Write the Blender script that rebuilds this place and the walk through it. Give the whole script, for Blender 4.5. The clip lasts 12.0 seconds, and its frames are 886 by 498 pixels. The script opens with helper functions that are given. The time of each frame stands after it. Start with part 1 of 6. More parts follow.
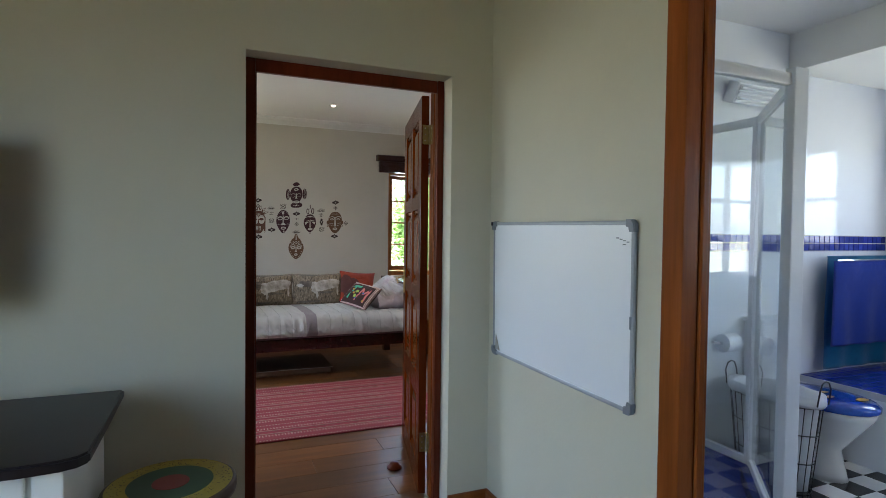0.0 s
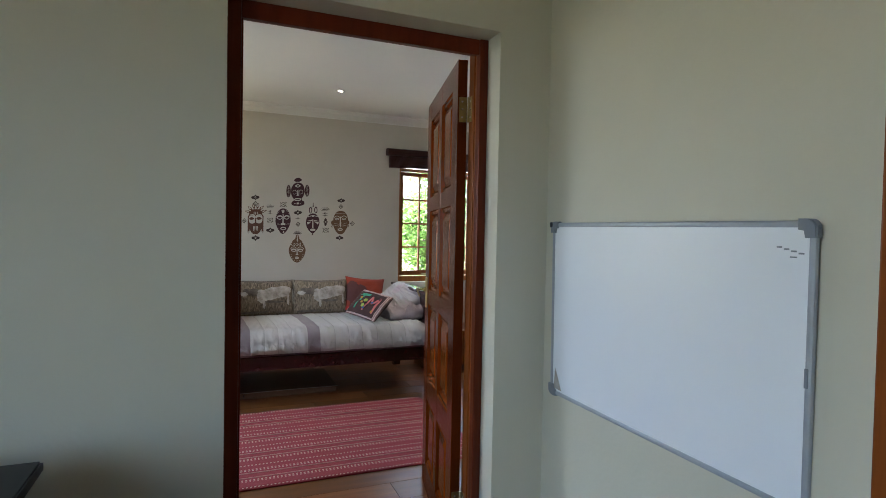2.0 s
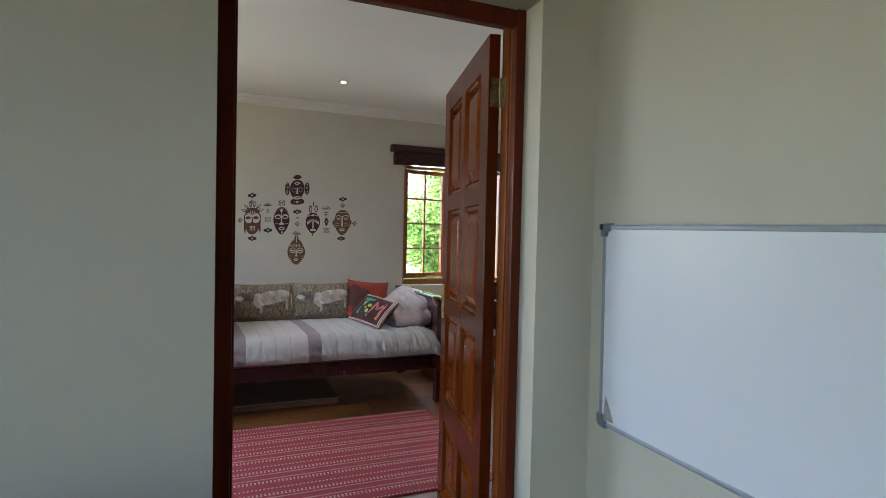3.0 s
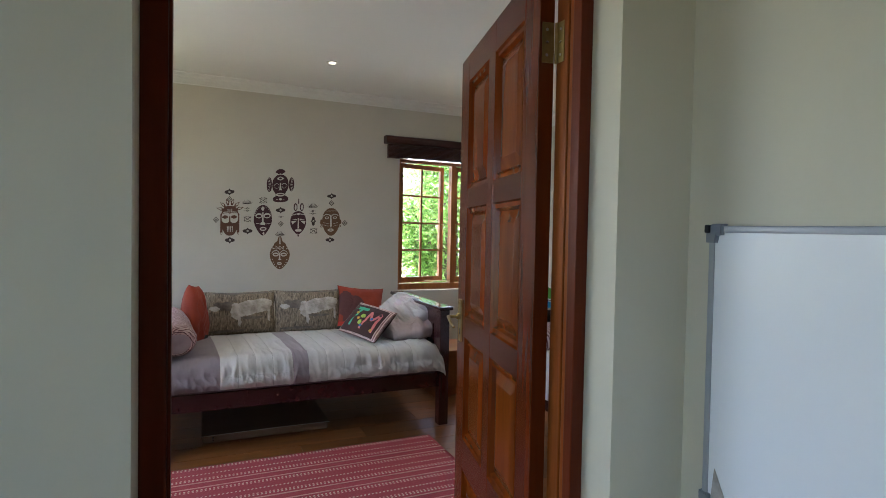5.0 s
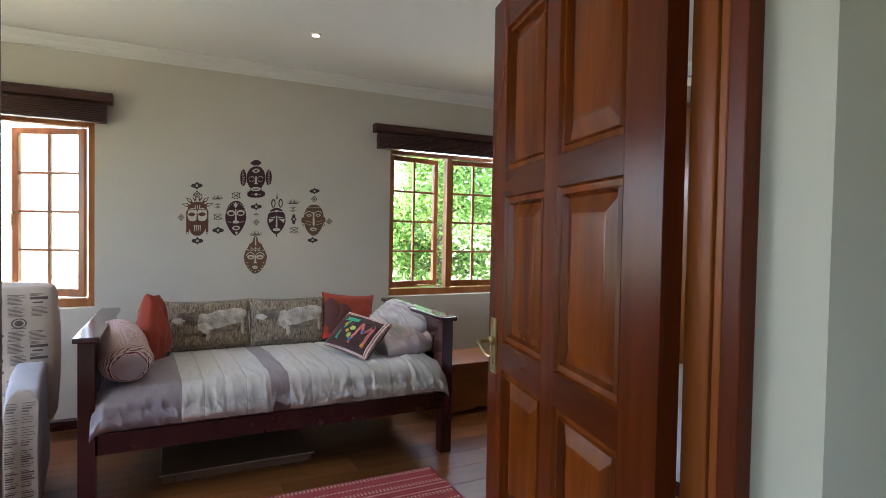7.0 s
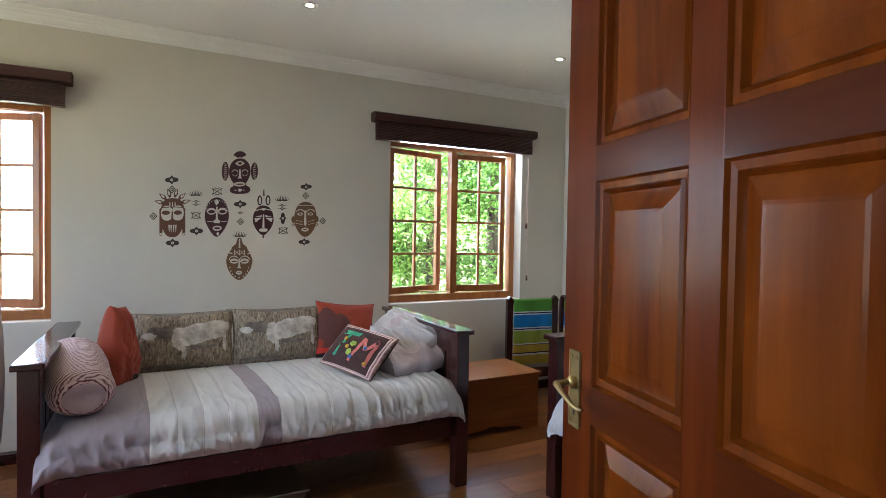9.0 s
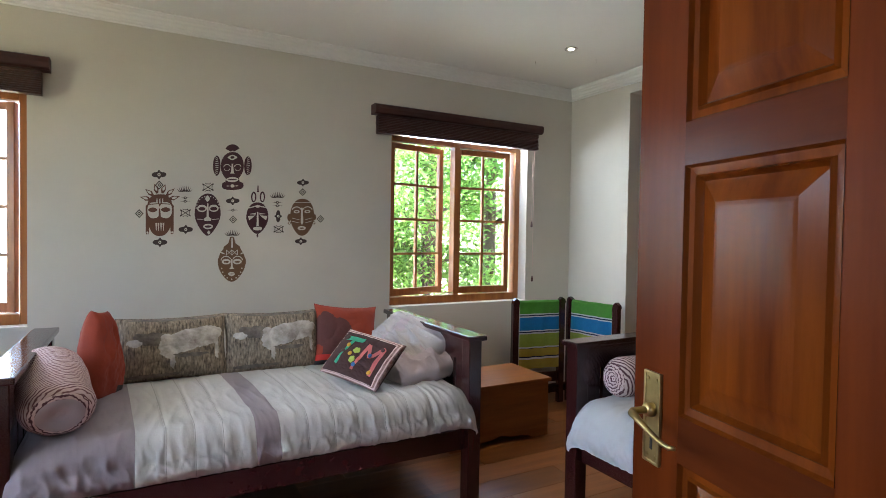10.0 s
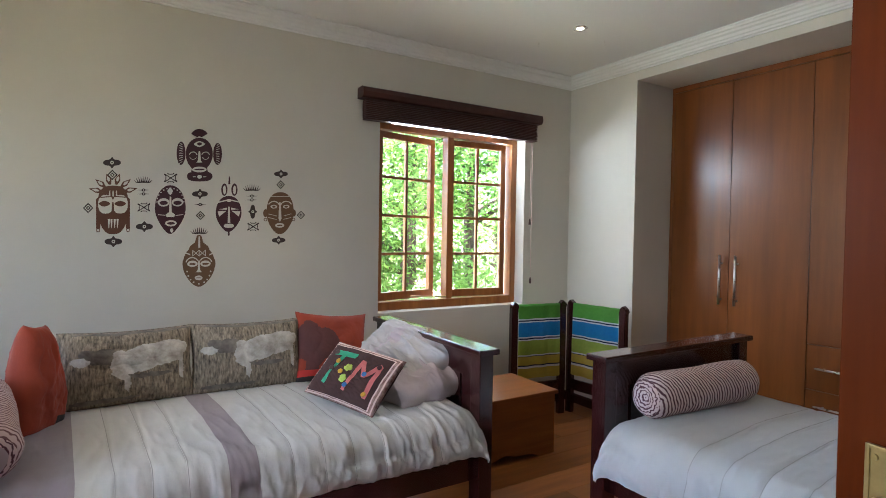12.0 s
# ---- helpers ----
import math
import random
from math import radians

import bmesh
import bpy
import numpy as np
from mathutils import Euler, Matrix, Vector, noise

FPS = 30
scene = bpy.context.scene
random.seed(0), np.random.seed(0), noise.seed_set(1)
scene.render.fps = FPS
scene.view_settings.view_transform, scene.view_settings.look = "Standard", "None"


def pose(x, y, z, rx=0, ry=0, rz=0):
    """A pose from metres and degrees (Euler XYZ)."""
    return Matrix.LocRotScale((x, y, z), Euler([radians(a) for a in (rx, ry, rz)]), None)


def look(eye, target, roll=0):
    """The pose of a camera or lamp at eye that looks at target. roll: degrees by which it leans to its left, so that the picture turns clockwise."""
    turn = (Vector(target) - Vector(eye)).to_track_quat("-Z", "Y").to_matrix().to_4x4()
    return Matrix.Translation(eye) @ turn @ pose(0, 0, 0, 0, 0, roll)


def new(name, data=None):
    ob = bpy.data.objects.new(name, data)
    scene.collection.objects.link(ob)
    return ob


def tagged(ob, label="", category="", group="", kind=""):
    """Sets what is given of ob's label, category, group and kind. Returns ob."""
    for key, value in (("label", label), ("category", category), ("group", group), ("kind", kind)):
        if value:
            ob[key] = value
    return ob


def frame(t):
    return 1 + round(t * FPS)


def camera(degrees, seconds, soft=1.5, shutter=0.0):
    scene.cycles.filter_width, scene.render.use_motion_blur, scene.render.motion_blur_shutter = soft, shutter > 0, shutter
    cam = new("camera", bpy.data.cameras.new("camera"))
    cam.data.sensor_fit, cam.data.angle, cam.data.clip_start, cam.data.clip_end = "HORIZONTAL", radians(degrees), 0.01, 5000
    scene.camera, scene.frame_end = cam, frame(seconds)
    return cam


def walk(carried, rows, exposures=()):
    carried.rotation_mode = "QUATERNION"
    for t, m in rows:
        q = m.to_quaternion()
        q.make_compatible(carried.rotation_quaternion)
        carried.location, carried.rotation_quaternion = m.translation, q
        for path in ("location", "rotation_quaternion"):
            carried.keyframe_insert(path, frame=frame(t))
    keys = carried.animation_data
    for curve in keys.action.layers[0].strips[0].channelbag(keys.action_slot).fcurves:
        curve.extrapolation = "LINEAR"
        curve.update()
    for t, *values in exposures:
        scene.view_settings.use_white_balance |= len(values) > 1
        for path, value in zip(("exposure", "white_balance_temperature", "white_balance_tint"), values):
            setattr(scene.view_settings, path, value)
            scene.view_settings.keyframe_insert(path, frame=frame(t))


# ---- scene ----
cam = camera(78.3, 12.0, soft=0.9)
PATH = [
    (0, (0.683, 2.872, 1.308), (1.451, 4.718, 1.253), 0.7),
    (0.5, (0.715, 3.004, 1.311), (1.483, 4.85, 1.257), 0.8),
    (1, (0.748, 3.162, 1.308), (1.512, 5.01, 1.255), 1.0),
    (1.5, (0.763, 3.324, 1.309), (1.523, 5.173, 1.256), 1.0),
    (2, (0.773, 3.478, 1.313), (1.534, 5.327, 1.263), 1.1),
    (2.5, (0.786, 3.641, 1.318), (1.549, 5.489, 1.267), 1.1),
    (3, (0.791, 3.791, 1.323), (1.562, 5.635, 1.272), 1.3),
    (5, (0.882, 4.298, 1.337), (1.696, 6.124, 1.282), 1.1),
    (5.5, (0.91, 4.431, 1.336), (1.738, 6.251, 1.282), 1.0),
    (6, (0.927, 4.583, 1.337), (1.773, 6.395, 1.286), 0.9),
    (6.5, (0.942, 4.704, 1.334), (1.807, 6.506, 1.281), 1.0),
    (7, (0.961, 4.812, 1.327), (1.843, 6.606, 1.275), 1.0),
    (9, (1.016, 5.275, 1.324), (1.946, 7.045, 1.276), 0.9),
    (9.5, (1.02, 5.393, 1.328), (1.964, 7.155, 1.279), 0.9),
    (10, (1.018, 5.499, 1.318), (1.982, 7.251, 1.269), 0.9),
    (10.5, (1.035, 5.615, 1.314), (2.019, 7.356, 1.268), 0.9),
    (11, (1.052, 5.75, 1.302), (2.061, 7.476, 1.256), 0.9),
    (11.5, (1.054, 5.837, 1.301), (2.089, 7.548, 1.255), 0.9),
    (12, (1.07, 5.892, 1.313), (2.123, 7.592, 1.261), 0.9),
]
walk(cam, [(t, look(eye, target, roll)) for t, eye, target, roll in PATH], [(0.0, 3.45, 5750, 11), (3.0, 3.5, 5750, 11), (5.0, 3.5, 5750, 11), (6.0, 3.8, 5750, 11), (6.5, 3.75, 5750, 11), (7.0, 3.65, 5750, 11), (9.0, 3.83, 5750, 11), (12.0, 3.83, 5750, 11)])

# ---- world, sun, lamps ----
world = bpy.data.worlds.new("sky")
scene.world = world
world.use_nodes = True
wn = world.node_tree
sky = wn.nodes.new("ShaderNodeTexSky")
sky.sky_type = "NISHITA"
sky.sun_disc = False
sky.sun_elevation, sky.sun_rotation = radians(70), radians(-12)
sky.dust_density = 2.5
wn.links.new(sky.outputs[0], wn.nodes["Background"].inputs[0])
wn.nodes["Background"].inputs[1].default_value = 0.15


def lamp(name, eye, target, w, h, watts, color):
    data = bpy.data.lights.new(name, "AREA")
    data.shape, data.size, data.size_y, data.energy, data.color = "RECTANGLE", w, h, watts, color
    ob = new(name, data)
    ob.matrix_world = look(eye, target)
    return ob


sun = new("sun", bpy.data.lights.new("sun", "SUN"))
sun.data.energy, sun.data.angle, sun.data.color = 5.0, radians(0.5), (1.0, 0.95, 0.87)
sun.matrix_world = look((0, 0, 30), (0.07, -0.335, 30 - 0.94))

# skylight standing in or outside the openings, some behind the camera or unseen
lamp("skylight_lounge_door", (-1.22, 3.0, 1.40), (1.0, 4.6, -0.7), 1.3, 1.3, 1.02, (0.49, 0.72, 1.0)).data.spread = radians(108)
lamp("skylight_bathroom_window", (5.12, 4.35, 1.62), (3.4, 4.3, 1.2), 0.9, 0.7, 0.8, (0.90, 0.95, 1.0))
lamp("skylight_bathroom_south_window", (4.15, 2.53, 1.45), (3.6, 4.6, 1.3), 1.1, 0.9, 0.7, (0.90, 0.95, 1.0))
# added fill from the unseen west side, for quilts and closet; no known window
lamp("fill_bedroom_west", (-1.32, 6.95, 1.55), (2.4, 7.2, -0.3), 1.2, 1.15, 2.7, (0.84, 0.93, 1.0)).data.spread = radians(105)
lamp("skylight_bedroom_north_window", (-0.124, 9.80, 1.80), (1.1, 7.2, 0.4), 1.7, 1.5, 3.5, (0.95, 0.97, 1.0))
# added strip at the right window's head, lifts the ceiling and closet side
lamp("daylight_bedroom_east_window", (3.16, 9.150, 1.975), (3.5, 6.6, 1.3), 1.05, 0.10, 1.25, (0.86, 0.95, 1.0))

# the two lit halogen downlights of the bedroom
for x, y in ((1.735, 8.22), (3.456, 8.24)):
    data = bpy.data.lights.new("downlight_beam", "SPOT")
    data.energy, data.color, data.spot_size, data.spot_blend, data.shadow_soft_size = 2.6, (1.0, 0.80, 0.55), radians(95), 0.9, 0.03
    beam = new("downlight_beam", data)
    beam.matrix_world = look((x, y, 2.53), (x, y - 0.02, 0.0))


# ---- materials ----
def mat(name, color, color2=None, rough=0.6, metal=0.0, scale=6.0, bump=0.0, fine=180.0, fine_bump=0.0, coat=0.0, stretch=(1, 1, 1), mix=0.5, random=0.0, sheen=0.0, spec=0.5):
    m = bpy.data.materials.new(name)
    m.use_nodes = True
    nt = m.node_tree
    n, l = nt.nodes, nt.links
    b = n["Principled BSDF"]
    b.inputs["Roughness"].default_value = rough
    b.inputs["Metallic"].default_value = metal
    b.inputs["Coat Weight"].default_value = coat
    b.inputs["Coat Roughness"].default_value = 0.12
    b.inputs["Sheen Weight"].default_value = sheen
    b.inputs["Specular IOR Level"].default_value = spec
    tc = n.new("ShaderNodeTexCoord")
    mp = n.new("ShaderNodeMapping")
    mp.inputs["Scale"].default_value = stretch
    l.new(tc.outputs["Object"], mp.inputs[0])
    no = n.new("ShaderNodeTexNoise")
    no.inputs["Scale"].default_value, no.inputs["Detail"].default_value, no.inputs["Roughness"].default_value = scale, 6, 0.6
    l.new(mp.outputs[0], no.inputs["Vector"])
    ramp = n.new("ShaderNodeValToRGB")
    ramp.color_ramp.elements[0].position, ramp.color_ramp.elements[1].position = 0.5 - mix / 2, 0.5 + mix / 2
    c2 = color2 or tuple(c * 0.9 for c in color)
    ramp.color_ramp.elements[0].color, ramp.color_ramp.elements[1].color = (*color, 1), (*c2, 1)
    l.new(no.outputs[0], ramp.inputs[0])
    out = ramp.outputs[0]
    if random:
        info = n.new("ShaderNodeObjectInfo")
        geo = n.new("ShaderNodeNewGeometry")
        add = n.new("ShaderNodeMath")
        l.new(info.outputs["Random"], add.inputs[0])
        l.new(geo.outputs["Random Per Island"], add.inputs[1])
        fr = n.new("ShaderNodeMath")
        fr.operation = "FRACT"
        l.new(add.outputs[0], fr.inputs[0])
        mr = n.new("ShaderNodeMapRange")
        mr.inputs["To Min"].default_value, mr.inputs["To Max"].default_value = 1 - random, 1 + random
        l.new(fr.outputs[0], mr.inputs["Value"])
        hs = n.new("ShaderNodeHueSaturation")
        l.new(mr.outputs[0], hs.inputs["Value"])
        l.new(out, hs.inputs["Color"])
        out = hs.outputs[0]
    l.new(out, b.inputs["Base Color"])
    rr = n.new("ShaderNodeMapRange")
    rr.inputs["To Min"].default_value, rr.inputs["To Max"].default_value = max(0.03, rough * 0.85), min(1, rough * 1.15)
    l.new(no.outputs[0], rr.inputs["Value"])
    l.new(rr.outputs[0], b.inputs["Roughness"])
    if bump or fine_bump:
        bu = n.new("ShaderNodeBump")
        bu.inputs["Strength"].default_value, bu.inputs["Distance"].default_value = 1.0, max(bump, 1e-5)
        l.new(no.outputs[0], bu.inputs["Height"])
        last = bu
        if fine_bump:
            nf = n.new("ShaderNodeTexNoise")
            nf.inputs["Scale"].default_value, nf.inputs["Detail"].default_value = fine, 3
            l.new(mp.outputs[0], nf.inputs["Vector"])
            b2 = n.new("ShaderNodeBump")
            b2.inputs["Distance"].default_value = fine_bump
            l.new(nf.outputs[0], b2.inputs["Height"])
            l.new(bu.outputs[0], b2.inputs["Normal"])
            last = b2
        l.new(last.outputs[0], b.inputs["Normal"])
    return m


def wood(name, light, dark, rough, axis="z", scale=1.0, coat=0.0, random=0.0, relief=1.0):
    """Grain that runs along one axis: stretched noise under a finer streak."""
    s = {"x": (0.7, 9, 9), "y": (9, 0.7, 9), "z": (9, 9, 0.7)}[axis]
    m = mat(name, dark, light, rough, scale=2.2 * scale, bump=0.0006 * relief, stretch=s, mix=0.55, coat=coat, random=random, fine=14, fine_bump=0.0004 * relief)
    nt = m.node_tree
    n, l = nt.nodes, nt.links
    b = n["Principled BSDF"]
    tc = n.new("ShaderNodeTexCoord")
    big = n.new("ShaderNodeTexNoise")
    big.inputs["Scale"].default_value = 1.7
    l.new(tc.outputs["Object"], big.inputs["Vector"])
    mr = n.new("ShaderNodeMapRange")
    mr.inputs["To Min"].default_value, mr.inputs["To Max"].default_value = 0.72, 1.25
    l.new(big.outputs[0], mr.inputs["Value"])
    hs = n.new("ShaderNodeHueSaturation")
    l.new(mr.outputs[0], hs.inputs["Value"])
    l.new(b.inputs["Base Color"].links[0].from_socket, hs.inputs["Color"])
    l.new(hs.outputs[0], b.inputs["Base Color"])
    return m


def glass(name, tint=(0.97, 0.99, 0.98), rough=0.0):
    m = bpy.data.materials.new(name)
    m.use_nodes = True
    b = m.node_tree.nodes["Principled BSDF"]
    b.inputs["Base Color"].default_value = (*tint, 1)
    b.inputs["Transmission Weight"].default_value = 1.0
    b.inputs["Roughness"].default_value = rough
    b.inputs["IOR"].default_value = 1.45
    return m


WALL = mat("painted_plaster", (0.545, 0.503, 0.430), (0.585, 0.543, 0.470), 0.7, scale=3.0, bump=0.0012, fine=90, fine_bump=0.0004)
LOUNGE = mat("painted_plaster_lounge", (0.56, 0.53, 0.415), (0.60, 0.57, 0.455), 0.6, scale=2.2, bump=0.002, fine=70, fine_bump=0.0005)
CEIL = mat("ceiling_paint", (0.80, 0.79, 0.76), (0.83, 0.82, 0.79), 0.85, scale=2, bump=0.0006)
PLASTERWHITE = mat("cornice_plaster", (0.78, 0.77, 0.74), (0.82, 0.81, 0.78), 0.8, scale=8)
TILEWHITE = mat("white_glazed_tile", (0.80, 0.81, 0.83), (0.83, 0.84, 0.86), 0.10, scale=3, bump=0.0004)
FLOORWOOD = wood("floor_laminate", (0.225, 0.086, 0.024), (0.095, 0.032, 0.010), 0.34, "x", 1.0, 0.0, random=0.28, relief=0.5)
FLOORWOOD.node_tree.nodes["Principled BSDF"].inputs["Specular IOR Level"].default_value = 0.28
FLOORBASE = mat("floor_screed", (0.10, 0.05, 0.025), rough=0.9)
DOORWOOD = wood("varnished_door_wood", (0.138, 0.026, 0.004), (0.066, 0.0115, 0.0025), 0.24, "z", 0.8, 0.0, relief=0.25)
PANELWOOD = wood("varnished_door_panel", (0.205, 0.047, 0.004), (0.060, 0.010, 0.002), 0.20, "z", 0.9, 0.0, relief=0.25)
DOORWOODX = wood("varnished_door_rail", (0.110, 0.022, 0.004), (0.052, 0.010, 0.003), 0.24, "x", 0.8, 0.0, relief=0.25)
for m in (DOORWOOD, DOORWOODX, PANELWOOD):
    m.node_tree.nodes["Principled BSDF"].inputs["Specular IOR Level"].default_value = 0.12
FRAMEWOOD = wood("red_door_frame", (0.15, 0.028, 0.009), (0.075, 0.013, 0.004), 0.34, "z", 1.0, 0.0)
JAMBWOOD = wood("orange_jamb_wood", (0.32, 0.092, 0.018), (0.15, 0.036, 0.008), 0.32, "z", 1.3, 0.0)
for m in (FRAMEWOOD, JAMBWOOD):
    m.node_tree.nodes["Principled BSDF"].inputs["Specular IOR Level"].default_value = 0.16
WINWOOD = wood("window_wood", (0.40, 0.15, 0.035), (0.20, 0.06, 0.014), 0.35, "z", 1.0, 0.1)
CLOSETWOOD = wood("closet_veneer", (0.25, 0.076, 0.012), (0.12, 0.033, 0.006), 0.30, "z", 0.55, 0.03, relief=0.4)
BEDWOOD = wood("mahogany_bed_wood", (0.050, 0.011, 0.010), (0.020, 0.005, 0.006), 0.2, "z", 1.0, 0.4)
BEDWOODX = wood("mahogany_bed_rail", (0.050, 0.011, 0.010), (0.020, 0.005, 0.006), 0.2, "y", 1.0, 0.4)
BLIND = wood("blind_slat_wood", (0.070, 0.020, 0.014), (0.032, 0.009, 0.007), 0.5, "x", 1.4)
CHESTWOOD = wood("chest_wood", (0.33, 0.118, 0.024), (0.15, 0.045, 0.010), 0.3, "x", 1.0, 0.2)
DARKTOP = mat("dark_desk_top", (0.014, 0.009, 0.009), (0.020, 0.013, 0.012), 0.34, scale=2, coat=0.0, spec=0.35)
WHITEPAINT = mat("white_furniture_paint", (0.74, 0.72, 0.66), (0.78, 0.76, 0.70), 0.45, scale=4)
BRASS = mat("aged_brass", (0.50, 0.38, 0.16), (0.30, 0.22, 0.09), 0.38, 1.0, scale=30, bump=0.0003)
STEEL = mat("brushed_steel", (0.62, 0.60, 0.57), (0.7, 0.68, 0.65), 0.28, 1.0, scale=40)
CHROME = mat("chrome", (0.8, 0.8, 0.82), rough=0.08, metal=1.0)
ALU = mat("grey_aluminium", (0.33, 0.35, 0.385), (0.40, 0.42, 0.455), 0.42, 0.25, scale=20)
GREYPLASTIC = mat("grey_corner_plastic", (0.20, 0.22, 0.25), rough=0.45)
BLACKPLASTIC = mat("black_plastic", (0.012, 0.012, 0.014), rough=0.35)
BOARD = mat("whiteboard_enamel", (0.80, 0.82, 0.85), (0.82, 0.84, 0.87), 0.32, scale=2, bump=0.0002)
GLASS = glass("clear_glass")
SHOWERGLASS = glass("shower_glass", (0.95, 0.985, 0.98))
WHITEALU = mat("white_aluminium", (0.76, 0.77, 0.79), rough=0.3)
CERAMIC = mat("white_ceramic", (0.82, 0.82, 0.82), rough=0.07, scale=2)
BLUETILE = mat("cobalt_tile", (0.012, 0.022, 0.22), (0.025, 0.045, 0.34), 0.14, scale=14, random=0.25)
BLACKTILE = mat("black_floor_tile", (0.010, 0.010, 0.012), (0.02, 0.02, 0.022), 0.2, scale=10)
PALETILE = mat("white_floor_tile", (0.70, 0.70, 0.70), (0.76, 0.76, 0.75), 0.2, scale=10)
GROUT = mat("tile_grout", (0.55, 0.55, 0.56), rough=0.9)
BLUETOWEL = mat("blue_towel", (0.006, 0.035, 0.36), (0.009, 0.055, 0.46), 0.95, scale=40, bump=0.002, fine=400, fine_bump=0.001, sheen=0.3)
TEALTOWEL = mat("turquoise_towel", (0.01, 0.16, 0.34), (0.015, 0.22, 0.42), 0.95, scale=40, bump=0.002, sheen=0.3)
BLUELID = mat("blue_toilet_lid", (0.006, 0.02, 0.30), (0.02, 0.10, 0.5), 0.08, scale=9, mix=0.3, coat=0.6)
YELLOW = mat("yellow_lacquer", (0.42, 0.31, 0.02), (0.50, 0.38, 0.04), 0.35, scale=25)
GREEN = mat("green_lacquer", (0.025, 0.085, 0.035), (0.04, 0.11, 0.045), 0.35, scale=25)
RED = mat("red_lacquer", (0.26, 0.02, 0.012), (0.32, 0.03, 0.02), 0.35, scale=25)
DARKWOOD = wood("dark_stool_wood", (0.07, 0.035, 0.015), (0.03, 0.014, 0.007), 0.4, "z")
DECAL_A = mat("maroon_vinyl", (0.045, 0.007, 0.012), (0.055, 0.010, 0.014), 0.5, scale=20)
DECAL_B = mat("brown_vinyl", (0.10, 0.034, 0.014), (0.12, 0.042, 0.018), 0.5, scale=20)
DECAL_C = mat("tan_brown_vinyl", (0.125, 0.058, 0.022), (0.14, 0.068, 0.028), 0.5, scale=20)
DECAL_D = mat("dark_brown_vinyl", (0.035, 0.018, 0.014), (0.045, 0.024, 0.018), 0.5, scale=20)
LILAC = mat("lilac_grey_cotton", (0.40, 0.335, 0.36), (0.45, 0.385, 0.41), 0.9, scale=14, bump=0.002, fine=500, fine_bump=0.0004, sheen=0.2)
CREAM = mat("cream_white_cotton", (0.75, 0.73, 0.71), (0.80, 0.78, 0.76), 0.9, scale=14, bump=0.002, fine=500, fine_bump=0.0004, sheen=0.2)
PILLOWCOTTON = mat("grey_cream_pillow_cotton", (0.40, 0.375, 0.375), (0.46, 0.43, 0.43), 0.9, scale=14, bump=0.003, fine=500, fine_bump=0.0004)
SEAM = mat("grey_seam", (0.52, 0.49, 0.48), rough=0.9)
WHITECOTTON = mat("white_cotton", (0.80, 0.80, 0.81), (0.84, 0.84, 0.85), 0.9, scale=12, bump=0.002, fine=500, fine_bump=0.0004)
MATTRESS = mat("mattress_ticking", (0.15, 0.125, 0.145), (0.19, 0.16, 0.18), 0.9, scale=20)
ORANGE = mat("orange_suede", (0.21, 0.024, 0.007), (0.28, 0.036, 0.011), 0.85, scale=9, bump=0.003, fine=300, fine_bump=0.0005, sheen=0.03)
BROWNPRINT = mat("brown_cushion_print", (0.075, 0.022, 0.020), (0.10, 0.032, 0.028), 0.9, scale=20)
REDPRINT = mat("red_cushion_print", (0.42, 0.02, 0.015), (0.46, 0.03, 0.02), 0.9, scale=20)
CHOCOLATE = mat("chocolate_fabric", (0.040, 0.014, 0.013), (0.055, 0.022, 0.02), 0.95, scale=60, bump=0.001)
BORDER = mat("braided_border", (0.36, 0.25, 0.22), (0.15, 0.06, 0.055), 0.9, scale=55, mix=0.3)
PINKTAPE = mat("pink_border", (0.60, 0.42, 0.38), (0.66, 0.5, 0.46), 0.9, scale=50)
MINT = mat("mint_felt", (0.07, 0.46, 0.28), (0.10, 0.54, 0.34), 0.9, scale=40)
CORAL = mat("coral_felt", (0.66, 0.19, 0.19), (0.74, 0.25, 0.24), 0.9, scale=40)
LIME = mat("lime_felt", (0.45, 0.62, 0.12), rough=0.9)
BUTTONBLUE = mat("blue_button", (0.04, 0.16, 0.42), rough=0.3)
BUTTONYELLOW = mat("yellow_button", (0.62, 0.36, 0.03), rough=0.3)
BLACKFAB = mat("black_fabric", (0.02, 0.018, 0.018), rough=0.9)
CREAMPRINT = mat("newsprint_base_fabric", (0.50, 0.41, 0.335), (0.58, 0.485, 0.40), 0.9, scale=14, bump=0.001, fine=400, fine_bump=0.0004)
ARMFAB = mat("pale_blue_grey_arm_fabric", (0.36, 0.355, 0.39), (0.43, 0.42, 0.45), 0.7, scale=10, bump=0.001, fine=400, fine_bump=0.0003)
PRINTINK = mat("sepia_print_ink", (0.09, 0.065, 0.06), (0.17, 0.125, 0.11), 0.9, scale=60)
RUGRED = mat("red_woven_wool", (0.26, 0.028, 0.042), (0.33, 0.045, 0.06), 0.95, scale=40, bump=0.002, fine=250, fine_bump=0.0015, stretch=(1, 3, 1))
RUGPINK = mat("pink_woven_wool", (0.55, 0.28, 0.25), (0.62, 0.36, 0.31), 0.95, scale=60)
RUGCREAM = mat("cream_woven_wool", (0.55, 0.43, 0.33), (0.62, 0.5, 0.4), 0.95, scale=60)
BAGGREY = mat("grey_storage_vinyl", (0.17, 0.11, 0.078), (0.21, 0.14, 0.10), 0.8, scale=5, bump=0.004)
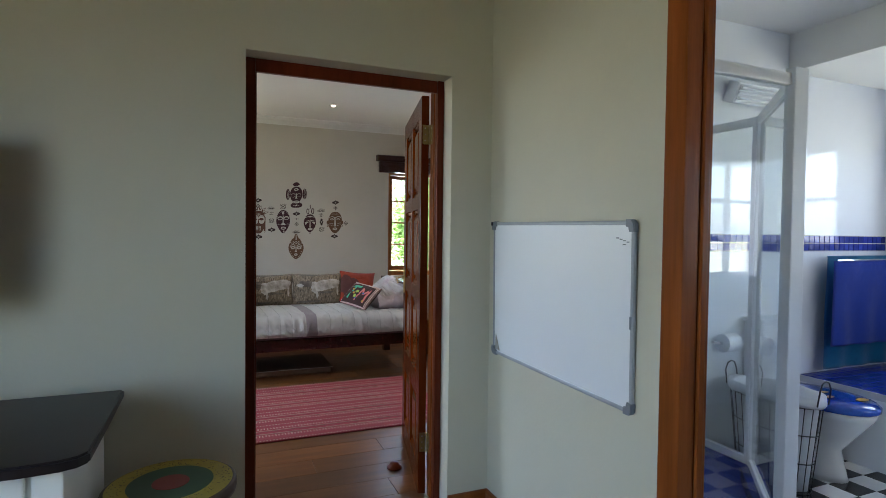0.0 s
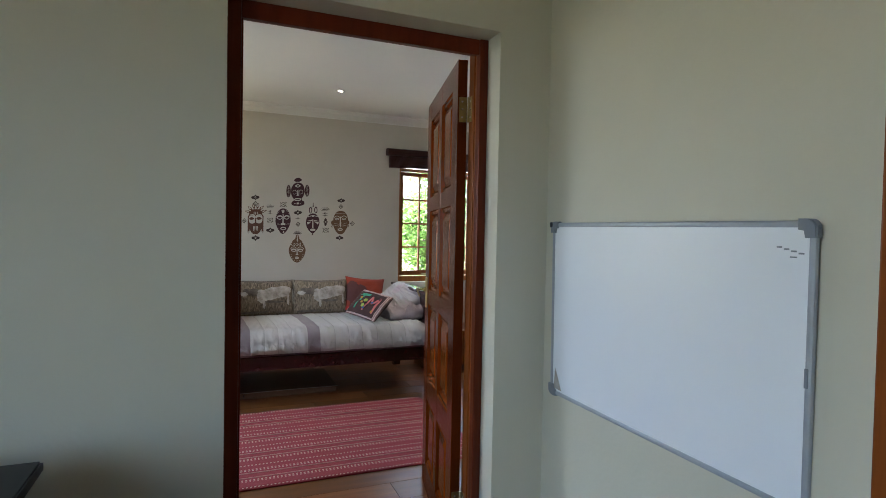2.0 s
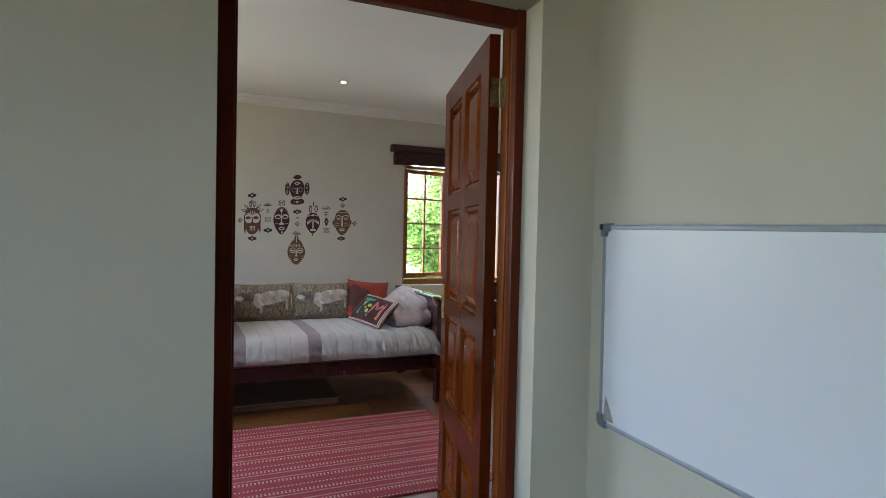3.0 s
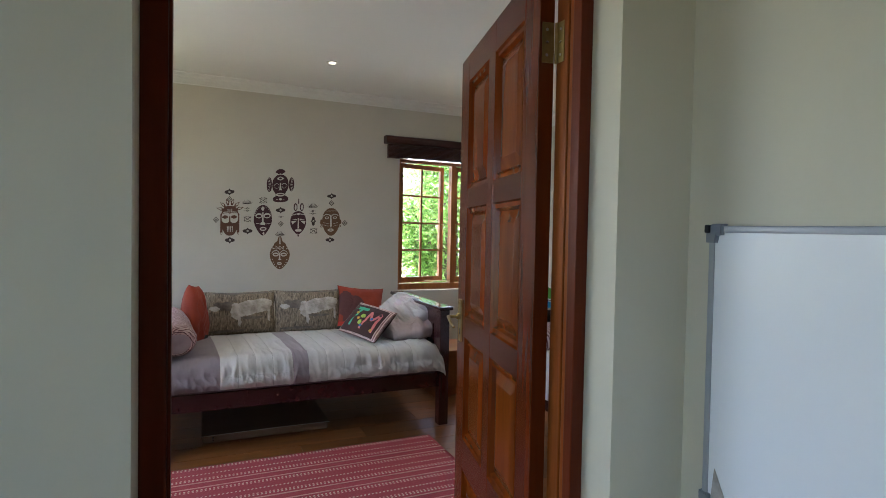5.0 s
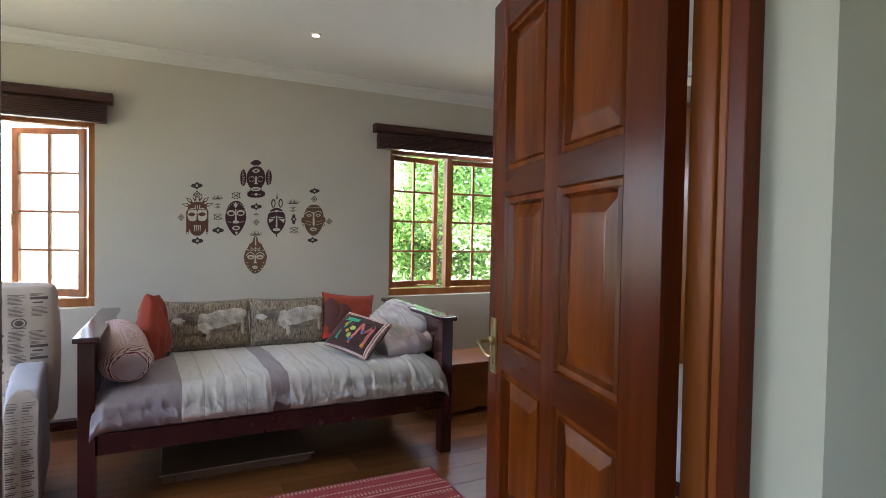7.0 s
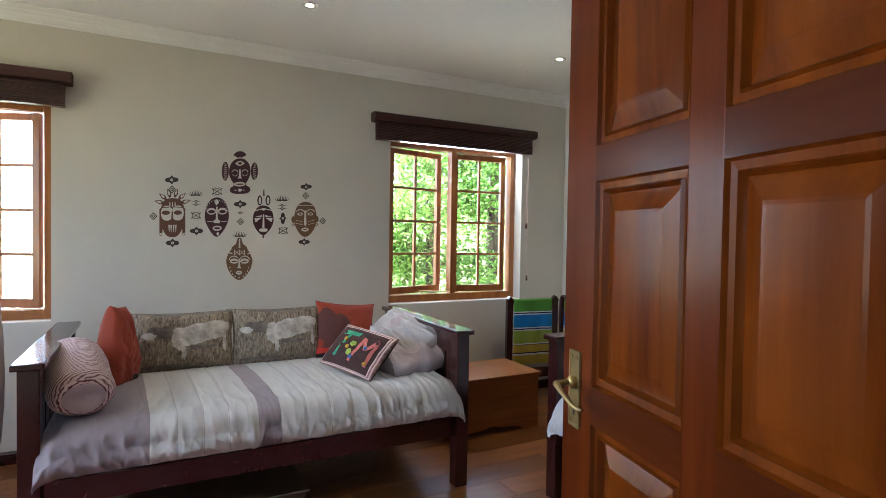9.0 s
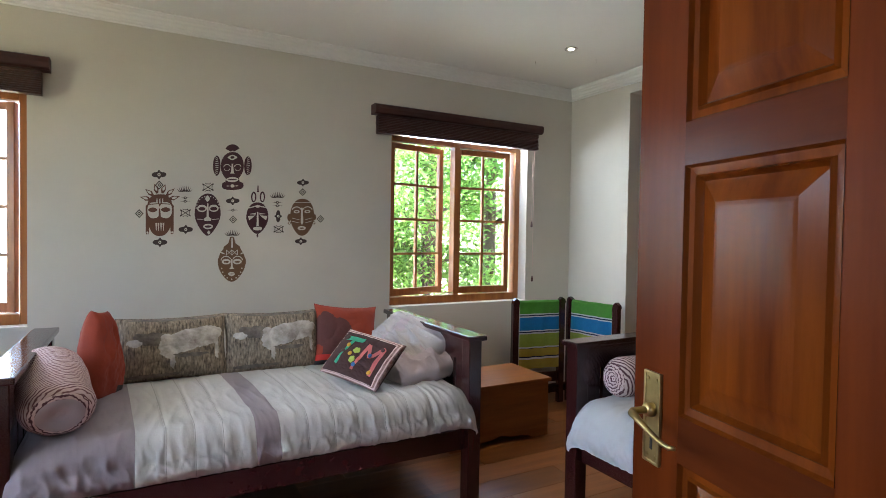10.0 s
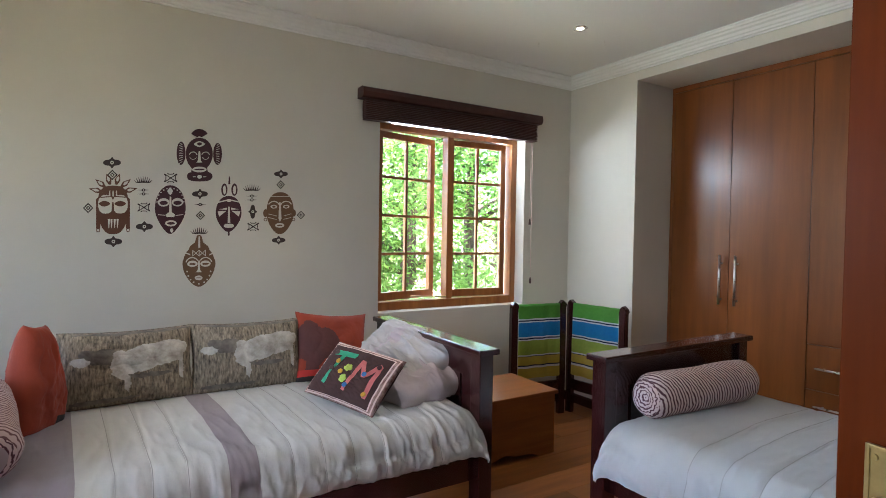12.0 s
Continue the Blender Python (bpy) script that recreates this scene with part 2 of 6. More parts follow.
STRIPES = {"green": mat("green_terry", (0.09, 0.30, 0.035), (0.12, 0.36, 0.05), 0.95, scale=60, bump=0.002),
           "blue": mat("blue_terry", (0.015, 0.19, 0.46), (0.025, 0.24, 0.53), 0.95, scale=60, bump=0.002),
           "lime": mat("lime_terry", (0.28, 0.36, 0.05), (0.34, 0.42, 0.07), 0.95, scale=60, bump=0.002),
           "yellow": mat("yellow_terry", (0.46, 0.34, 0.05), (0.52, 0.40, 0.07), 0.95, scale=60, bump=0.002),
           "navy": mat("navy_terry", (0.012, 0.02, 0.06), rough=0.95),
           "white": mat("white_terry", (0.7, 0.72, 0.74), rough=0.95)}
BARK = mat("rough_bark", (0.075, 0.05, 0.035), (0.14, 0.10, 0.075), 0.95, scale=9, bump=0.03, stretch=(3, 3, 0.6))
LEAF = mat("bright_green_leaf", (0.115, 0.23, 0.045), (0.18, 0.32, 0.075), 0.55, scale=3, random=0.35)
LEAF2 = mat("yellow_green_leaf", (0.15, 0.26, 0.055), (0.22, 0.34, 0.09), 0.55, scale=3, random=0.35)
for leafy in (LEAF, LEAF2):
    nt = leafy.node_tree
    tr = nt.nodes.new("ShaderNodeBsdfTranslucent")
    mx = nt.nodes.new("ShaderNodeMixShader")
    mx.inputs[0].default_value = 0.7
    nt.links.new(nt.nodes["Principled BSDF"].inputs["Base Color"].links[0].from_socket, tr.inputs[0])
    nt.links.new(nt.nodes["Principled BSDF"].outputs[0], mx.inputs[1])
    nt.links.new(tr.outputs[0], mx.inputs[2])
    nt.links.new(mx.outputs[0], nt.nodes["Material Output"].inputs[0])
GRASS = mat("dry_lawn", (0.20, 0.20, 0.10), (0.34, 0.31, 0.19), 0.95, scale=1.5, bump=0.03, fine=40, fine_bump=0.02)
OUTWALL = mat("exterior_plaster", (0.62, 0.58, 0.50), (0.66, 0.62, 0.54), 0.8, scale=3, bump=0.002)
FENCE = mat("white_fence_paint", (0.78, 0.78, 0.76), rough=0.5)
GLOW = bpy.data.materials.new("lit_bulb")
GLOW.use_nodes = True
GLOW.node_tree.nodes["Principled BSDF"].inputs["Emission Color"].default_value = (1.0, 0.86, 0.62, 1)
GLOW.node_tree.nodes["Principled BSDF"].inputs["Emission Strength"].default_value = 1.2


def striped(name, a, b, count, rough=0.9, wobble=0.6, axis="x", rings=False, slant=0.0):
    """Thin wavering woven stripes across one axis."""
    m = mat(name, a, b, rough, scale=5, fine=400, fine_bump=0.0004)
    nt = m.node_tree
    n, l = nt.nodes, nt.links
    bs = n["Principled BSDF"]
    tc = n.new("ShaderNodeTexCoord")
    w = n.new("ShaderNodeTexWave")
    w.bands_direction = axis.upper()
    if rings:
        w.wave_type, w.rings_direction = "RINGS", "Z"
    w.inputs["Scale"].default_value, w.inputs["Distortion"].default_value = count, wobble
    w.inputs["Detail"].default_value, w.inputs["Detail Scale"].default_value = 1.2, 3.5 if rings else 1.6
    tilt = n.new("ShaderNodeMapping")
    tilt.inputs["Rotation"].default_value = (slant, slant, 0)
    l.new(tc.outputs["Object"], tilt.inputs[0])
    l.new(tilt.outputs[0], w.inputs["Vector"])
    r = n.new("ShaderNodeValToRGB")
    r.color_ramp.elements[0].position, r.color_ramp.elements[1].position = 0.18, 0.50
    r.color_ramp.elements[0].color, r.color_ramp.elements[1].color = (*a, 1), (*b, 1)
    l.new(w.outputs[0], r.inputs[0])
    # bands of warmer and cooler thread
    no = n.new("ShaderNodeTexNoise")
    no.inputs["Scale"].default_value = 7.0
    l.new(tilt.outputs[0], no.inputs["Vector"])
    tint = n.new("ShaderNodeMixRGB")
    tint.blend_type = "MULTIPLY"
    tint.inputs[2].default_value = (0.80, 0.62, 0.50, 1)
    l.new(no.outputs[0], tint.inputs[0])
    l.new(r.outputs[0], tint.inputs[1])
    l.new(tint.outputs[0], bs.inputs["Base Color"])
    return m


BOLSTERSTRIPE = striped("striped_bolster_cotton", (0.11, 0.045, 0.065), (0.70, 0.60, 0.63), 20, wobble=3.0, axis="z", slant=0.34)
FINESTRIPE = striped("fine_striped_bolster_cotton", (0.16, 0.075, 0.09), (0.58, 0.48, 0.51), 27, wobble=3.6, axis="z", slant=0.3)
BOLSTERRINGS = striped("gathered_bolster_end", (0.11, 0.045, 0.07), (0.70, 0.60, 0.64), 22, wobble=4.0, rings=True)
GRASSPRINT = mat("dry_grass_print", (0.030, 0.022, 0.016), (0.38, 0.31, 0.225), 0.9, scale=52, stretch=(2.2, 1, 0.55), mix=0.42, fine=300, fine_bump=0.0005)
PALEPRINT = mat("pale_patch_print", (0.60, 0.57, 0.53), (0.26, 0.23, 0.20), 0.9, scale=15, mix=0.34)
DARKPRINT = mat("dark_patch_print", (0.06, 0.05, 0.04), (0.22, 0.19, 0.16), 0.9, scale=24, mix=0.5)


# ---- mesh helpers ----
def add_box(bm, x0, x1, y0, y1, z0, z1, bevel=0.0, m=None):
    geo = bmesh.ops.create_cube(bm, size=1.0)
    vs = geo["verts"]
    for v in vs:
        v.co = Vector((x0 + (v.co.x + 0.5) * (x1 - x0), y0 + (v.co.y + 0.5) * (y1 - y0), z0 + (v.co.z + 0.5) * (z1 - z0)))
    es = list({e for v in vs for e in v.link_edges})
    if bevel:
        r = bmesh.ops.bevel(bm, geom=es, offset=bevel, segments=2, affect="EDGES", profile=0.6)
        vs = list({v for f in r["faces"] for v in f.verts} | {v for v in vs if v.is_valid})
    if m is not None:
        for v in vs:
            if v.is_valid:
                v.co = m @ v.co
    return vs


def box(x0, x1, y0, y1, z0, z1, bevel=0.0):
    bm = bmesh.new()
    add_box(bm, x0, x1, y0, y1, z0, z1, bevel)
    return bm


def finish(bm, name, material, smooth=False):
    me = bpy.data.meshes.new(name)
    bmesh.ops.recalc_face_normals(bm, faces=bm.faces)
    bm.to_mesh(me)
    bm.free()
    for mm in (material if isinstance(material, (list, tuple)) else [material]):
        me.materials.append(mm)
    if smooth:
        me.polygons.foreach_set("use_smooth", [True] * len(me.polygons))
    return me


def part(name, bm, material, parent=None, label="", smooth=False):
    ob = new(name, finish(bm, name, material, smooth))
    if parent is not None:
        ob.parent = parent
    if label:
        ob["label"] = label
    return ob


def thing(name, label, category, m=None, group="", kind=""):
    ob = new(name)
    if m is not None:
        ob.matrix_world = m
    return tagged(ob, label, category, group, kind)


def solid(name, bm, material, label, category, m=None, smooth=False, kind="", group=""):
    ob = part(name, bm, material, smooth=smooth)
    if m is not None:
        ob.matrix_world = m
    return tagged(ob, label, category, group, kind)


def lathe(profile, seg=28, axis="z", centre=(0, 0, 0)):
    """A turned body from (radius, height) pairs."""
    bm = bmesh.new()
    rings = []
    for r, h in profile:
        ring = []
        for k in range(seg):
            a = 2 * math.pi * k / seg
            p = (r * math.cos(a), r * math.sin(a), h)
            if axis == "x":
                p = (h, p[0], p[1])
            elif axis == "y":
                p = (p[0], h, p[1])
            ring.append(bm.verts.new(Vector(p) + Vector(centre)))
        rings.append(ring)
    for a, b in zip(rings, rings[1:]):
        for k in range(seg):
            bm.faces.new((a[k], a[(k + 1) % seg], b[(k + 1) % seg], b[k]))
    for ring in (rings[0], rings[-1]):
        bm.faces.new(ring)
    return bm


def add_tube(bm, pts, r, seg=8):
    """A round bar along a line of points."""
    pts = [Vector(p) for p in pts]
    rings = []
    for i, p in enumerate(pts):
        d = (pts[min(i + 1, len(pts) - 1)] - pts[max(i - 1, 0)]).normalized()
        side = d.cross(Vector((0, 0, 1)))
        if side.length < 0.05:
            side = d.cross(Vector((1, 0, 0)))
        side.normalize()
        up = side.cross(d)
        rr = r[i] if isinstance(r, (list, tuple)) else r
        rings.append([bm.verts.new(p + side * rr * math.cos(2 * math.pi * k / seg) + up * rr * math.sin(2 * math.pi * k / seg)) for k in range(seg)])
    for a, b in zip(rings, rings[1:]):
        for k in range(seg):
            bm.faces.new((a[k], a[(k + 1) % seg], b[(k + 1) % seg], b[k]))
    bm.faces.new(rings[0]), bm.faces.new(rings[-1])


def tube(pts, r, seg=8):
    bm = bmesh.new()
    add_tube(bm, pts, r, seg)
    return bm


def plate(outline, depth, bevel=0.0):
    """A flat board with the outline (x, z), from y = 0 to y = -depth."""
    bm = bmesh.new()
    f = bm.faces.new([bm.verts.new((x, 0, z)) for x, z in outline])
    r = bmesh.ops.extrude_face_region(bm, geom=[f])
    for v in r["geom"]:
        if isinstance(v, bmesh.types.BMVert):
            v.co.y -= depth
    if bevel:
        bmesh.ops.bevel(bm, geom=[e for e in bm.edges if abs(e.verts[0].co.y - e.verts[1].co.y) < 1e-6], offset=bevel, segments=2, affect="EDGES")
    return bm


def wall_with_holes(axis, at0, at1, a0, a1, z0, z1, holes):
    """A wall as boxes round its openings. axis 'y': the wall runs along x between y = at0 and at1."""
    bm = bmesh.new()

    def put(u0, u1, w0, w1):
        if u1 - u0 > 1e-4 and w1 - w0 > 1e-4:
            if axis == "y":
                add_box(bm, u0, u1, at0, at1, w0, w1)
            else:
                add_box(bm, at0, at1, u0, u1, w0, w1)
    u = a0
    for h0, h1, hz0, hz1 in sorted(holes):
        put(u, h0, z0, z1)
        put(h0, h1, z0, hz0)
        put(h0, h1, hz1, z1)
        u = h1
    put(u, a1, z0, z1)
    return bm


def moulding(profile, path, close=False):
    """A profile of (out, z) pairs swept along a plan line; out points to the left of the way."""
    bm = bmesh.new()
    pts = [Vector((x, y, 0)) for x, y in path]
    n = len(pts)
    rings = []
    for i in range(n):
        d0 = (pts[i] - pts[i - 1]).normalized() if i or close else (pts[1] - pts[0]).normalized()
        d1 = (pts[(i + 1) % n] - pts[i]).normalized() if i < n - 1 or close else d0
        n0, n1 = Vector((-d0.y, d0.x, 0)), Vector((-d1.y, d1.x, 0))
        mid = (n0 + n1).normalized()
        k = 1 / max(0.3, mid.dot(n0))
        rings.append([bm.verts.new(pts[i] + mid * o * k + Vector((0, 0, z))) for o, z in profile])
    m = len(profile)
    for a, b in list(zip(rings, rings[1:])) + ([(rings[-1], rings[0])] if close else []):
        for k in range(m):
            bm.faces.new((a[k], a[(k + 1) % m], b[(k + 1) % m], b[k]))
    if not close:
        bm.faces.new(rings[0]), bm.faces.new(rings[-1])
    return bm


# ---- the structure ----
CEILING, WALLY, RIGHTX, LEFTX = 2.55, 9.09, 4.235, -1.3
DOORY0, DOORY1 = 5.205, 5.375
WIN_L, WIN_R = (-0.72, 0.476), (2.562, 3.770)
SILL, HEAD = 0.795, 2.06

solid("wall_north", wall_with_holes("y", WALLY, WALLY + 0.24, LEFTX - 0.2, 5.2, -0.35, 2.85, [(*WIN_L, SILL, HEAD), (*WIN_R, SILL, HEAD)]), WALL,
      "warm grey-beige plastered bedroom wall with two window openings", "wall", kind="structure")
solid("wall_door", wall_with_holes("y", DOORY0, DOORY1, LEFTX - 0.2, 5.2, -0.35, 2.85, [(0.79, 1.69, -0.01, 2.038)]), LOUNGE,
      "grey-beige plastered wall with a recessed doorway", "wall", kind="structure")
# the opening is out of view, added to let side light in
solid("wall_west_bedroom", wall_with_holes("x", LEFTX - 0.2, LEFTX, DOORY1, WALLY, -0.35, 2.85, [(7.2, 8.5, 0.9, 2.15)]), WALL,
      "plastered bedroom side wall with an unseen, added window opening", "wall", kind="structure")
# the east wall has a deep recess for the fitted closet
solid("wall_east_bedroom", box(RIGHTX, RIGHTX + 0.25, 8.45, WALLY, -0.35, 2.85), WALL, "plastered bedroom wall beside the closet recess", "wall", kind="structure")
solid("wall_east_lintel", box(RIGHTX, RIGHTX + 0.25, DOORY1, 8.45, 2.417, 2.85), WALL, "plastered bulkhead over the closet recess", "wall", kind="structure")
solid("wall_recess_side", box(RIGHTX + 0.25, 5.3, 8.45, 8.6, -0.35, 2.85), WALL, "plastered side of the closet recess", "wall", kind="structure")
solid("wall_recess_back", box(5.2, 5.3, DOORY1, 8.45, -0.35, 2.85), WALL, "plain plastered back of the closet recess", "wall", kind="structure")
solid("ceiling_recess", box(RIGHTX + 0.25, 5.2, DOORY1, 8.45, 2.417, 2.5), WALL, "plastered ceiling of the closet recess", "ceiling", kind="structure")
solid("ceiling_bedroom", box(LEFTX, 5.2, DOORY1, WALLY, CEILING, CEILING + 0.08), CEIL, "matt white plasterboard bedroom ceiling", "ceiling", kind="structure")
# lounge side: a board-clad corner wall with the bathroom doorway
solid("wall_whiteboard", wall_with_holes("x", 1.90, 2.0, -0.2, DOORY0, -0.35, 2.85, [(3.22, 4.085, -0.01, 2.72)]), LOUNGE,
      "grey-beige plastered lounge wall beside the bathroom doorway", "wall", kind="structure")
solid("wall_west_lounge", wall_with_holes("x", -1.4, -1.2, -0.2, DOORY0, -0.35, 2.85, [(2.3, 3.7, 0.0, 2.1)]), LOUNGE,
      "plastered lounge side wall with a garden doorway", "wall", kind="structure")
solid("wall_south_lounge", wall_with_holes("y", -0.4, -0.2, -1.4, 5.2, -0.35, 2.85, []), LOUNGE,
      "plain plastered lounge end wall", "wall", kind="structure")
# out of view; brown wood chosen to dim and warm light on the upper walls
solid("ceiling_lounge", box(-1.2, 1.9, -0.2, DOORY0, 2.85, 2.93), CHESTWOOD, "unseen lounge ceiling, made brown to dim the upper walls", "ceiling", kind="structure")
# out of view; deep overhang added so sunlit ground doesn't brighten the lounge
solid("roof", box(-5.5, 5.6, -3.5, 5.4, 2.95, 3.1), OUTWALL, "unseen flat roof slab, stretched south and west to shade the ground", "roof", kind="structure")
# out of view; north and west eaves sized to keep sun off the windows
solid("roof_bedroom", box(-2.3, 5.6, 5.4, 10.2, 2.95, 3.1), OUTWALL, "unseen flat roof slab over the bedroom, its eaves added as sun shade", "roof", kind="structure")
solid("floor_lounge", box(-1.2, 1.95, -0.2, DOORY0 + 0.05, -0.05, 0.0), FLOORWOOD, "brown wooden lounge floor", "floor", kind="structure")
bedroom_floor = solid("floor_bedroom", box(LEFTX, 5.2, DOORY0 + 0.05, WALLY, -0.06, -0.012), FLOORBASE, "brown laminate plank bedroom floor", "floor", kind="structure")

CORNICE = [(0, 2.55), (0.118, 2.55), (0.118, 2.54), (0.108, 2.536), (0.100, 2.528), (0.085, 2.524), (0.078, 2.512), (0.060, 2.506), (0.048, 2.492), (0.036, 2.488), (0.028, 2.478), (0.012, 2.474), (0.010, 2.466), (0, 2.466)]
solid("cornice", moulding([(o, 2.549 - (2.55 - z) * 0.82) for o, z in CORNICE], [(LEFTX, DOORY1), (RIGHTX, DOORY1), (RIGHTX, WALLY), (LEFTX, WALLY)], True), PLASTERWHITE,
      "stepped white plaster cornice round the bedroom ceiling", "cornice", kind="structure")
SKIRT = [(0, 0), (0.015, 0), (0.015, 0.06), (0.009, 0.07), (0, 0.072)]
solid("baseboard", moulding(SKIRT, [(RIGHTX, 8.45), (RIGHTX, WALLY), (LEFTX, WALLY), (LEFTX, DOORY1), (0.80, DOORY1)]), BEDWOODX, "dark wooden skirting along the bedroom walls", "baseboard", kind="structure")
solid("baseboard_lounge", moulding(SKIRT, [(1.90, 4.09), (1.90, DOORY0), (1.69, DOORY0)]), JAMBWOOD, "brown wooden skirting in the lounge corner", "baseboard", kind="structure")


# ---- door frame and door ----
def door_frame():
    t = thing("door_1", "open red-brown eight-panel wooden door in a recessed frame", "door", kind="structure")
    part("frame_jamb", box(0.79, 0.832, 5.305, 5.380, 0, 2.038, 0.004), FRAMEWOOD, t)
    part("frame_jamb", box(1.6565, 1.692, 5.346, 5.391, 0, 2.038, 0.003), JAMBWOOD, t, "orange-brown varnished hinge jamb")
    part("stop_bead", box(1.660, 1.6915, 5.330, 5.3445, 0, 2.0, 0.003), JAMBWOOD, t, "orange-brown varnished door stop")
    part("lining", box(1.657, 1.6902, 5.299, 5.3295, 0, 2.038, 0.003), FRAMEWOOD, t)
    part("stop_bead", box(0.8322, 0.838, 5.309, 5.335, 0, 1.981, 0.002), FRAMEWOOD, t)
    part("frame_head", box(0.8322, 1.6568, 5.306, 5.330, 1.982, 2.038, 0.004), FRAMEWOOD, t)
    part("frame_head", box(0.8322, 1.6563, 5.330, 5.385, 2.000, 2.038, 0.003), FRAMEWOOD, t)
    return t


def recessed_panel(bm, u0, u1, z0, z1, face, sign):
    """A raised-and-fielded panel set into a door: sloping margin round a flat field."""
    steps = [(0.0, 0.0), (0.004, -0.008), (0.016, -0.010), (0.020, -0.004), (0.026, -0.0160), (0.060, -0.0045), (0.066, -0.0040)]
    rings = []
    for inset, off in steps:
        rings.append([bm.verts.new((u, face + sign * off, z)) for u, z in ((u0 + inset, z0 + inset), (u1 - inset, z0 + inset), (u1 - inset, z1 - inset), (u0 + inset, z1 - inset))])
    for a, b in zip(rings, rings[1:]):
        for k in range(4):
            bm.faces.new((a[k], a[(k + 1) % 4], b[(k + 1) % 4], b[k]))
    bm.faces.new(rings[-1])


def door_leaf(parent):
    """The leaf lies along local x from the hinge; its lounge face looks to local +y."""
    hinge = pose(1.6475, 5.386, 0, 0, 0, 90 - 12.7)
    W, H, T = 0.806, 1.986, 0.037
    cols = ((0.112, 0.366), (0.436, 0.692))
    rows = ((0.14, 0.475), (0.590, 0.962), (1.037, 1.434), (1.502, 1.890))
    body = new("leaf")
    body.parent = parent
    body.matrix_world = hinge
    zs = [0.008, *[z for r in rows for z in r], H]
    for u0, u1, nm in ((0.003, cols[0][0], "stile"), (cols[0][1], cols[1][0], "muntin"), (cols[1][1], W, "stile")):
        bm = box(u0, u1, 0, T, 0.008, H, 0.002)
        part(nm, bm, DOORWOOD, body)
    for k in range(0, len(zs), 2):
        for u0, u1 in cols:
            part("rail", box(u0 - 0.0005, u1 + 0.0005, 0.0004, T - 0.0004, zs[k], zs[k + 1], 0.0), DOORWOODX, body)
    for z0, z1 in rows:
        for u0, u1 in cols:
            bm = bmesh.new()
            recessed_panel(bm, u0, u1, z0, z1, T, 1)
            recessed_panel(bm, u0, u1, z0, z1, 0, -1)
            part("panel", bm, PANELWOOD, body)
    # lever handle on its plate, both faces
    for sign, face in ((1, T), (-1, 0)):
        def at(y):
            return face + sign * y
        y0, y1 = sorted((at(0), at(0.004)))
        pl = part("handle_plate", box(0.730, 0.772, y0, y1, 0.938, 1.094, 0.0015), BRASS, body, "aged brass handle plate with a keyhole")
        y0, y1 = sorted((at(0.004), at(0.0052)))
        ya, yb = sorted((at(0.0035), at(0.006)))
        for bx in ((0.730, 0.735, 0.938, 1.094), (0.767, 0.772, 0.938, 1.094), (0.735, 0.767, 0.938, 0.943), (0.735, 0.767, 1.089, 1.094)):
            part("plate_rim", box(bx[0], bx[1], ya, yb, bx[2], bx[3], 0.001), BRASS, body)
        for su, sz in ((0.740, 1.081), (0.762, 1.081), (0.740, 0.951), (0.762, 0.951)):
            part("screw", lathe([(0.0035, ya), (0.0035, yb), (0.001, yb)] if sign > 0 else [(0.001, ya), (0.0035, ya), (0.0035, yb)], 10, "y", (su, 0, sz)), BRASS, body)
        part("keyhole", box(0.748, 0.754, y0, y1, 0.962, 0.984, 0.0004), BLACKPLASTIC, body)
        y0, y1 = sorted((at(0.003), at(0.018)))
        part("handle_rose", lathe([(0.0125, y0), (0.0125, y0 + (y1 - y0) * 0.6), (0.009, y1)] if sign > 0 else [(0.009, y0), (0.0125, y0 + (y1 - y0) * 0.4), (0.0125, y1)], 20, "y", (0.751, 0, 1.03)), BRASS, body, smooth=True)
        pts = [(0.751, at(0.016), 1.03), (0.751, at(0.042), 1.03), (0.742, at(0.050), 1.031), (0.712, at(0.052), 1.022), (0.675, at(0.050), 1.008), (0.652, at(0.050), 1.006), (0.638, at(0.051), 1.010)]
        part("lever", tube(pts, [0.006, 0.006, 0.0068, 0.0052, 0.0046, 0.0042, 0.0035], 10), BRASS, body, "brass lever handle", True)
    part("lock_plate", box(W - 0.0005, W + 0.0015, 0.009, 0.031, 0.93, 1.10), BRASS, body)
    for z in (0.22, 1.748):
        part("hinge_leaf", box(0.0006, 0.0028, 0.002, 0.031, z, z + 0.095), BRASS, body, "brass butt hinge")
        part("hinge_knuckle", lathe([(0.0050, z), (0.0050, z + 0.0305), (0.0042, z + 0.031), (0.0042, z + 0.033), (0.0050, z + 0.0335), (0.0050, z + 0.063), (0.0042, z + 0.0635), (0.0042, z + 0.0655), (0.0050, z + 0.066), (0.0050, z + 0.095)], 12, "z", (0.0015, -0.0055, 0)), BRASS, body)
        ob = part("hinge_plate", box(1.6547, 1.6570, 5.360, 5.390, z, z + 0.095), BRASS, parent)
        for dz in (0.018, 0.048, 0.078):
            part("screw", lathe([(0.003, -0.0012), (0.004, 0.001)], 8, "x", (0.0, 0.019, z + dz)), STEEL, body)
            part("screw", lathe([(0.003, -0.0012), (0.004, 0.001)], 8, "x", (1.6545, 5.373, z + dz)), STEEL, parent)
    return body


door_leaf(door_frame())

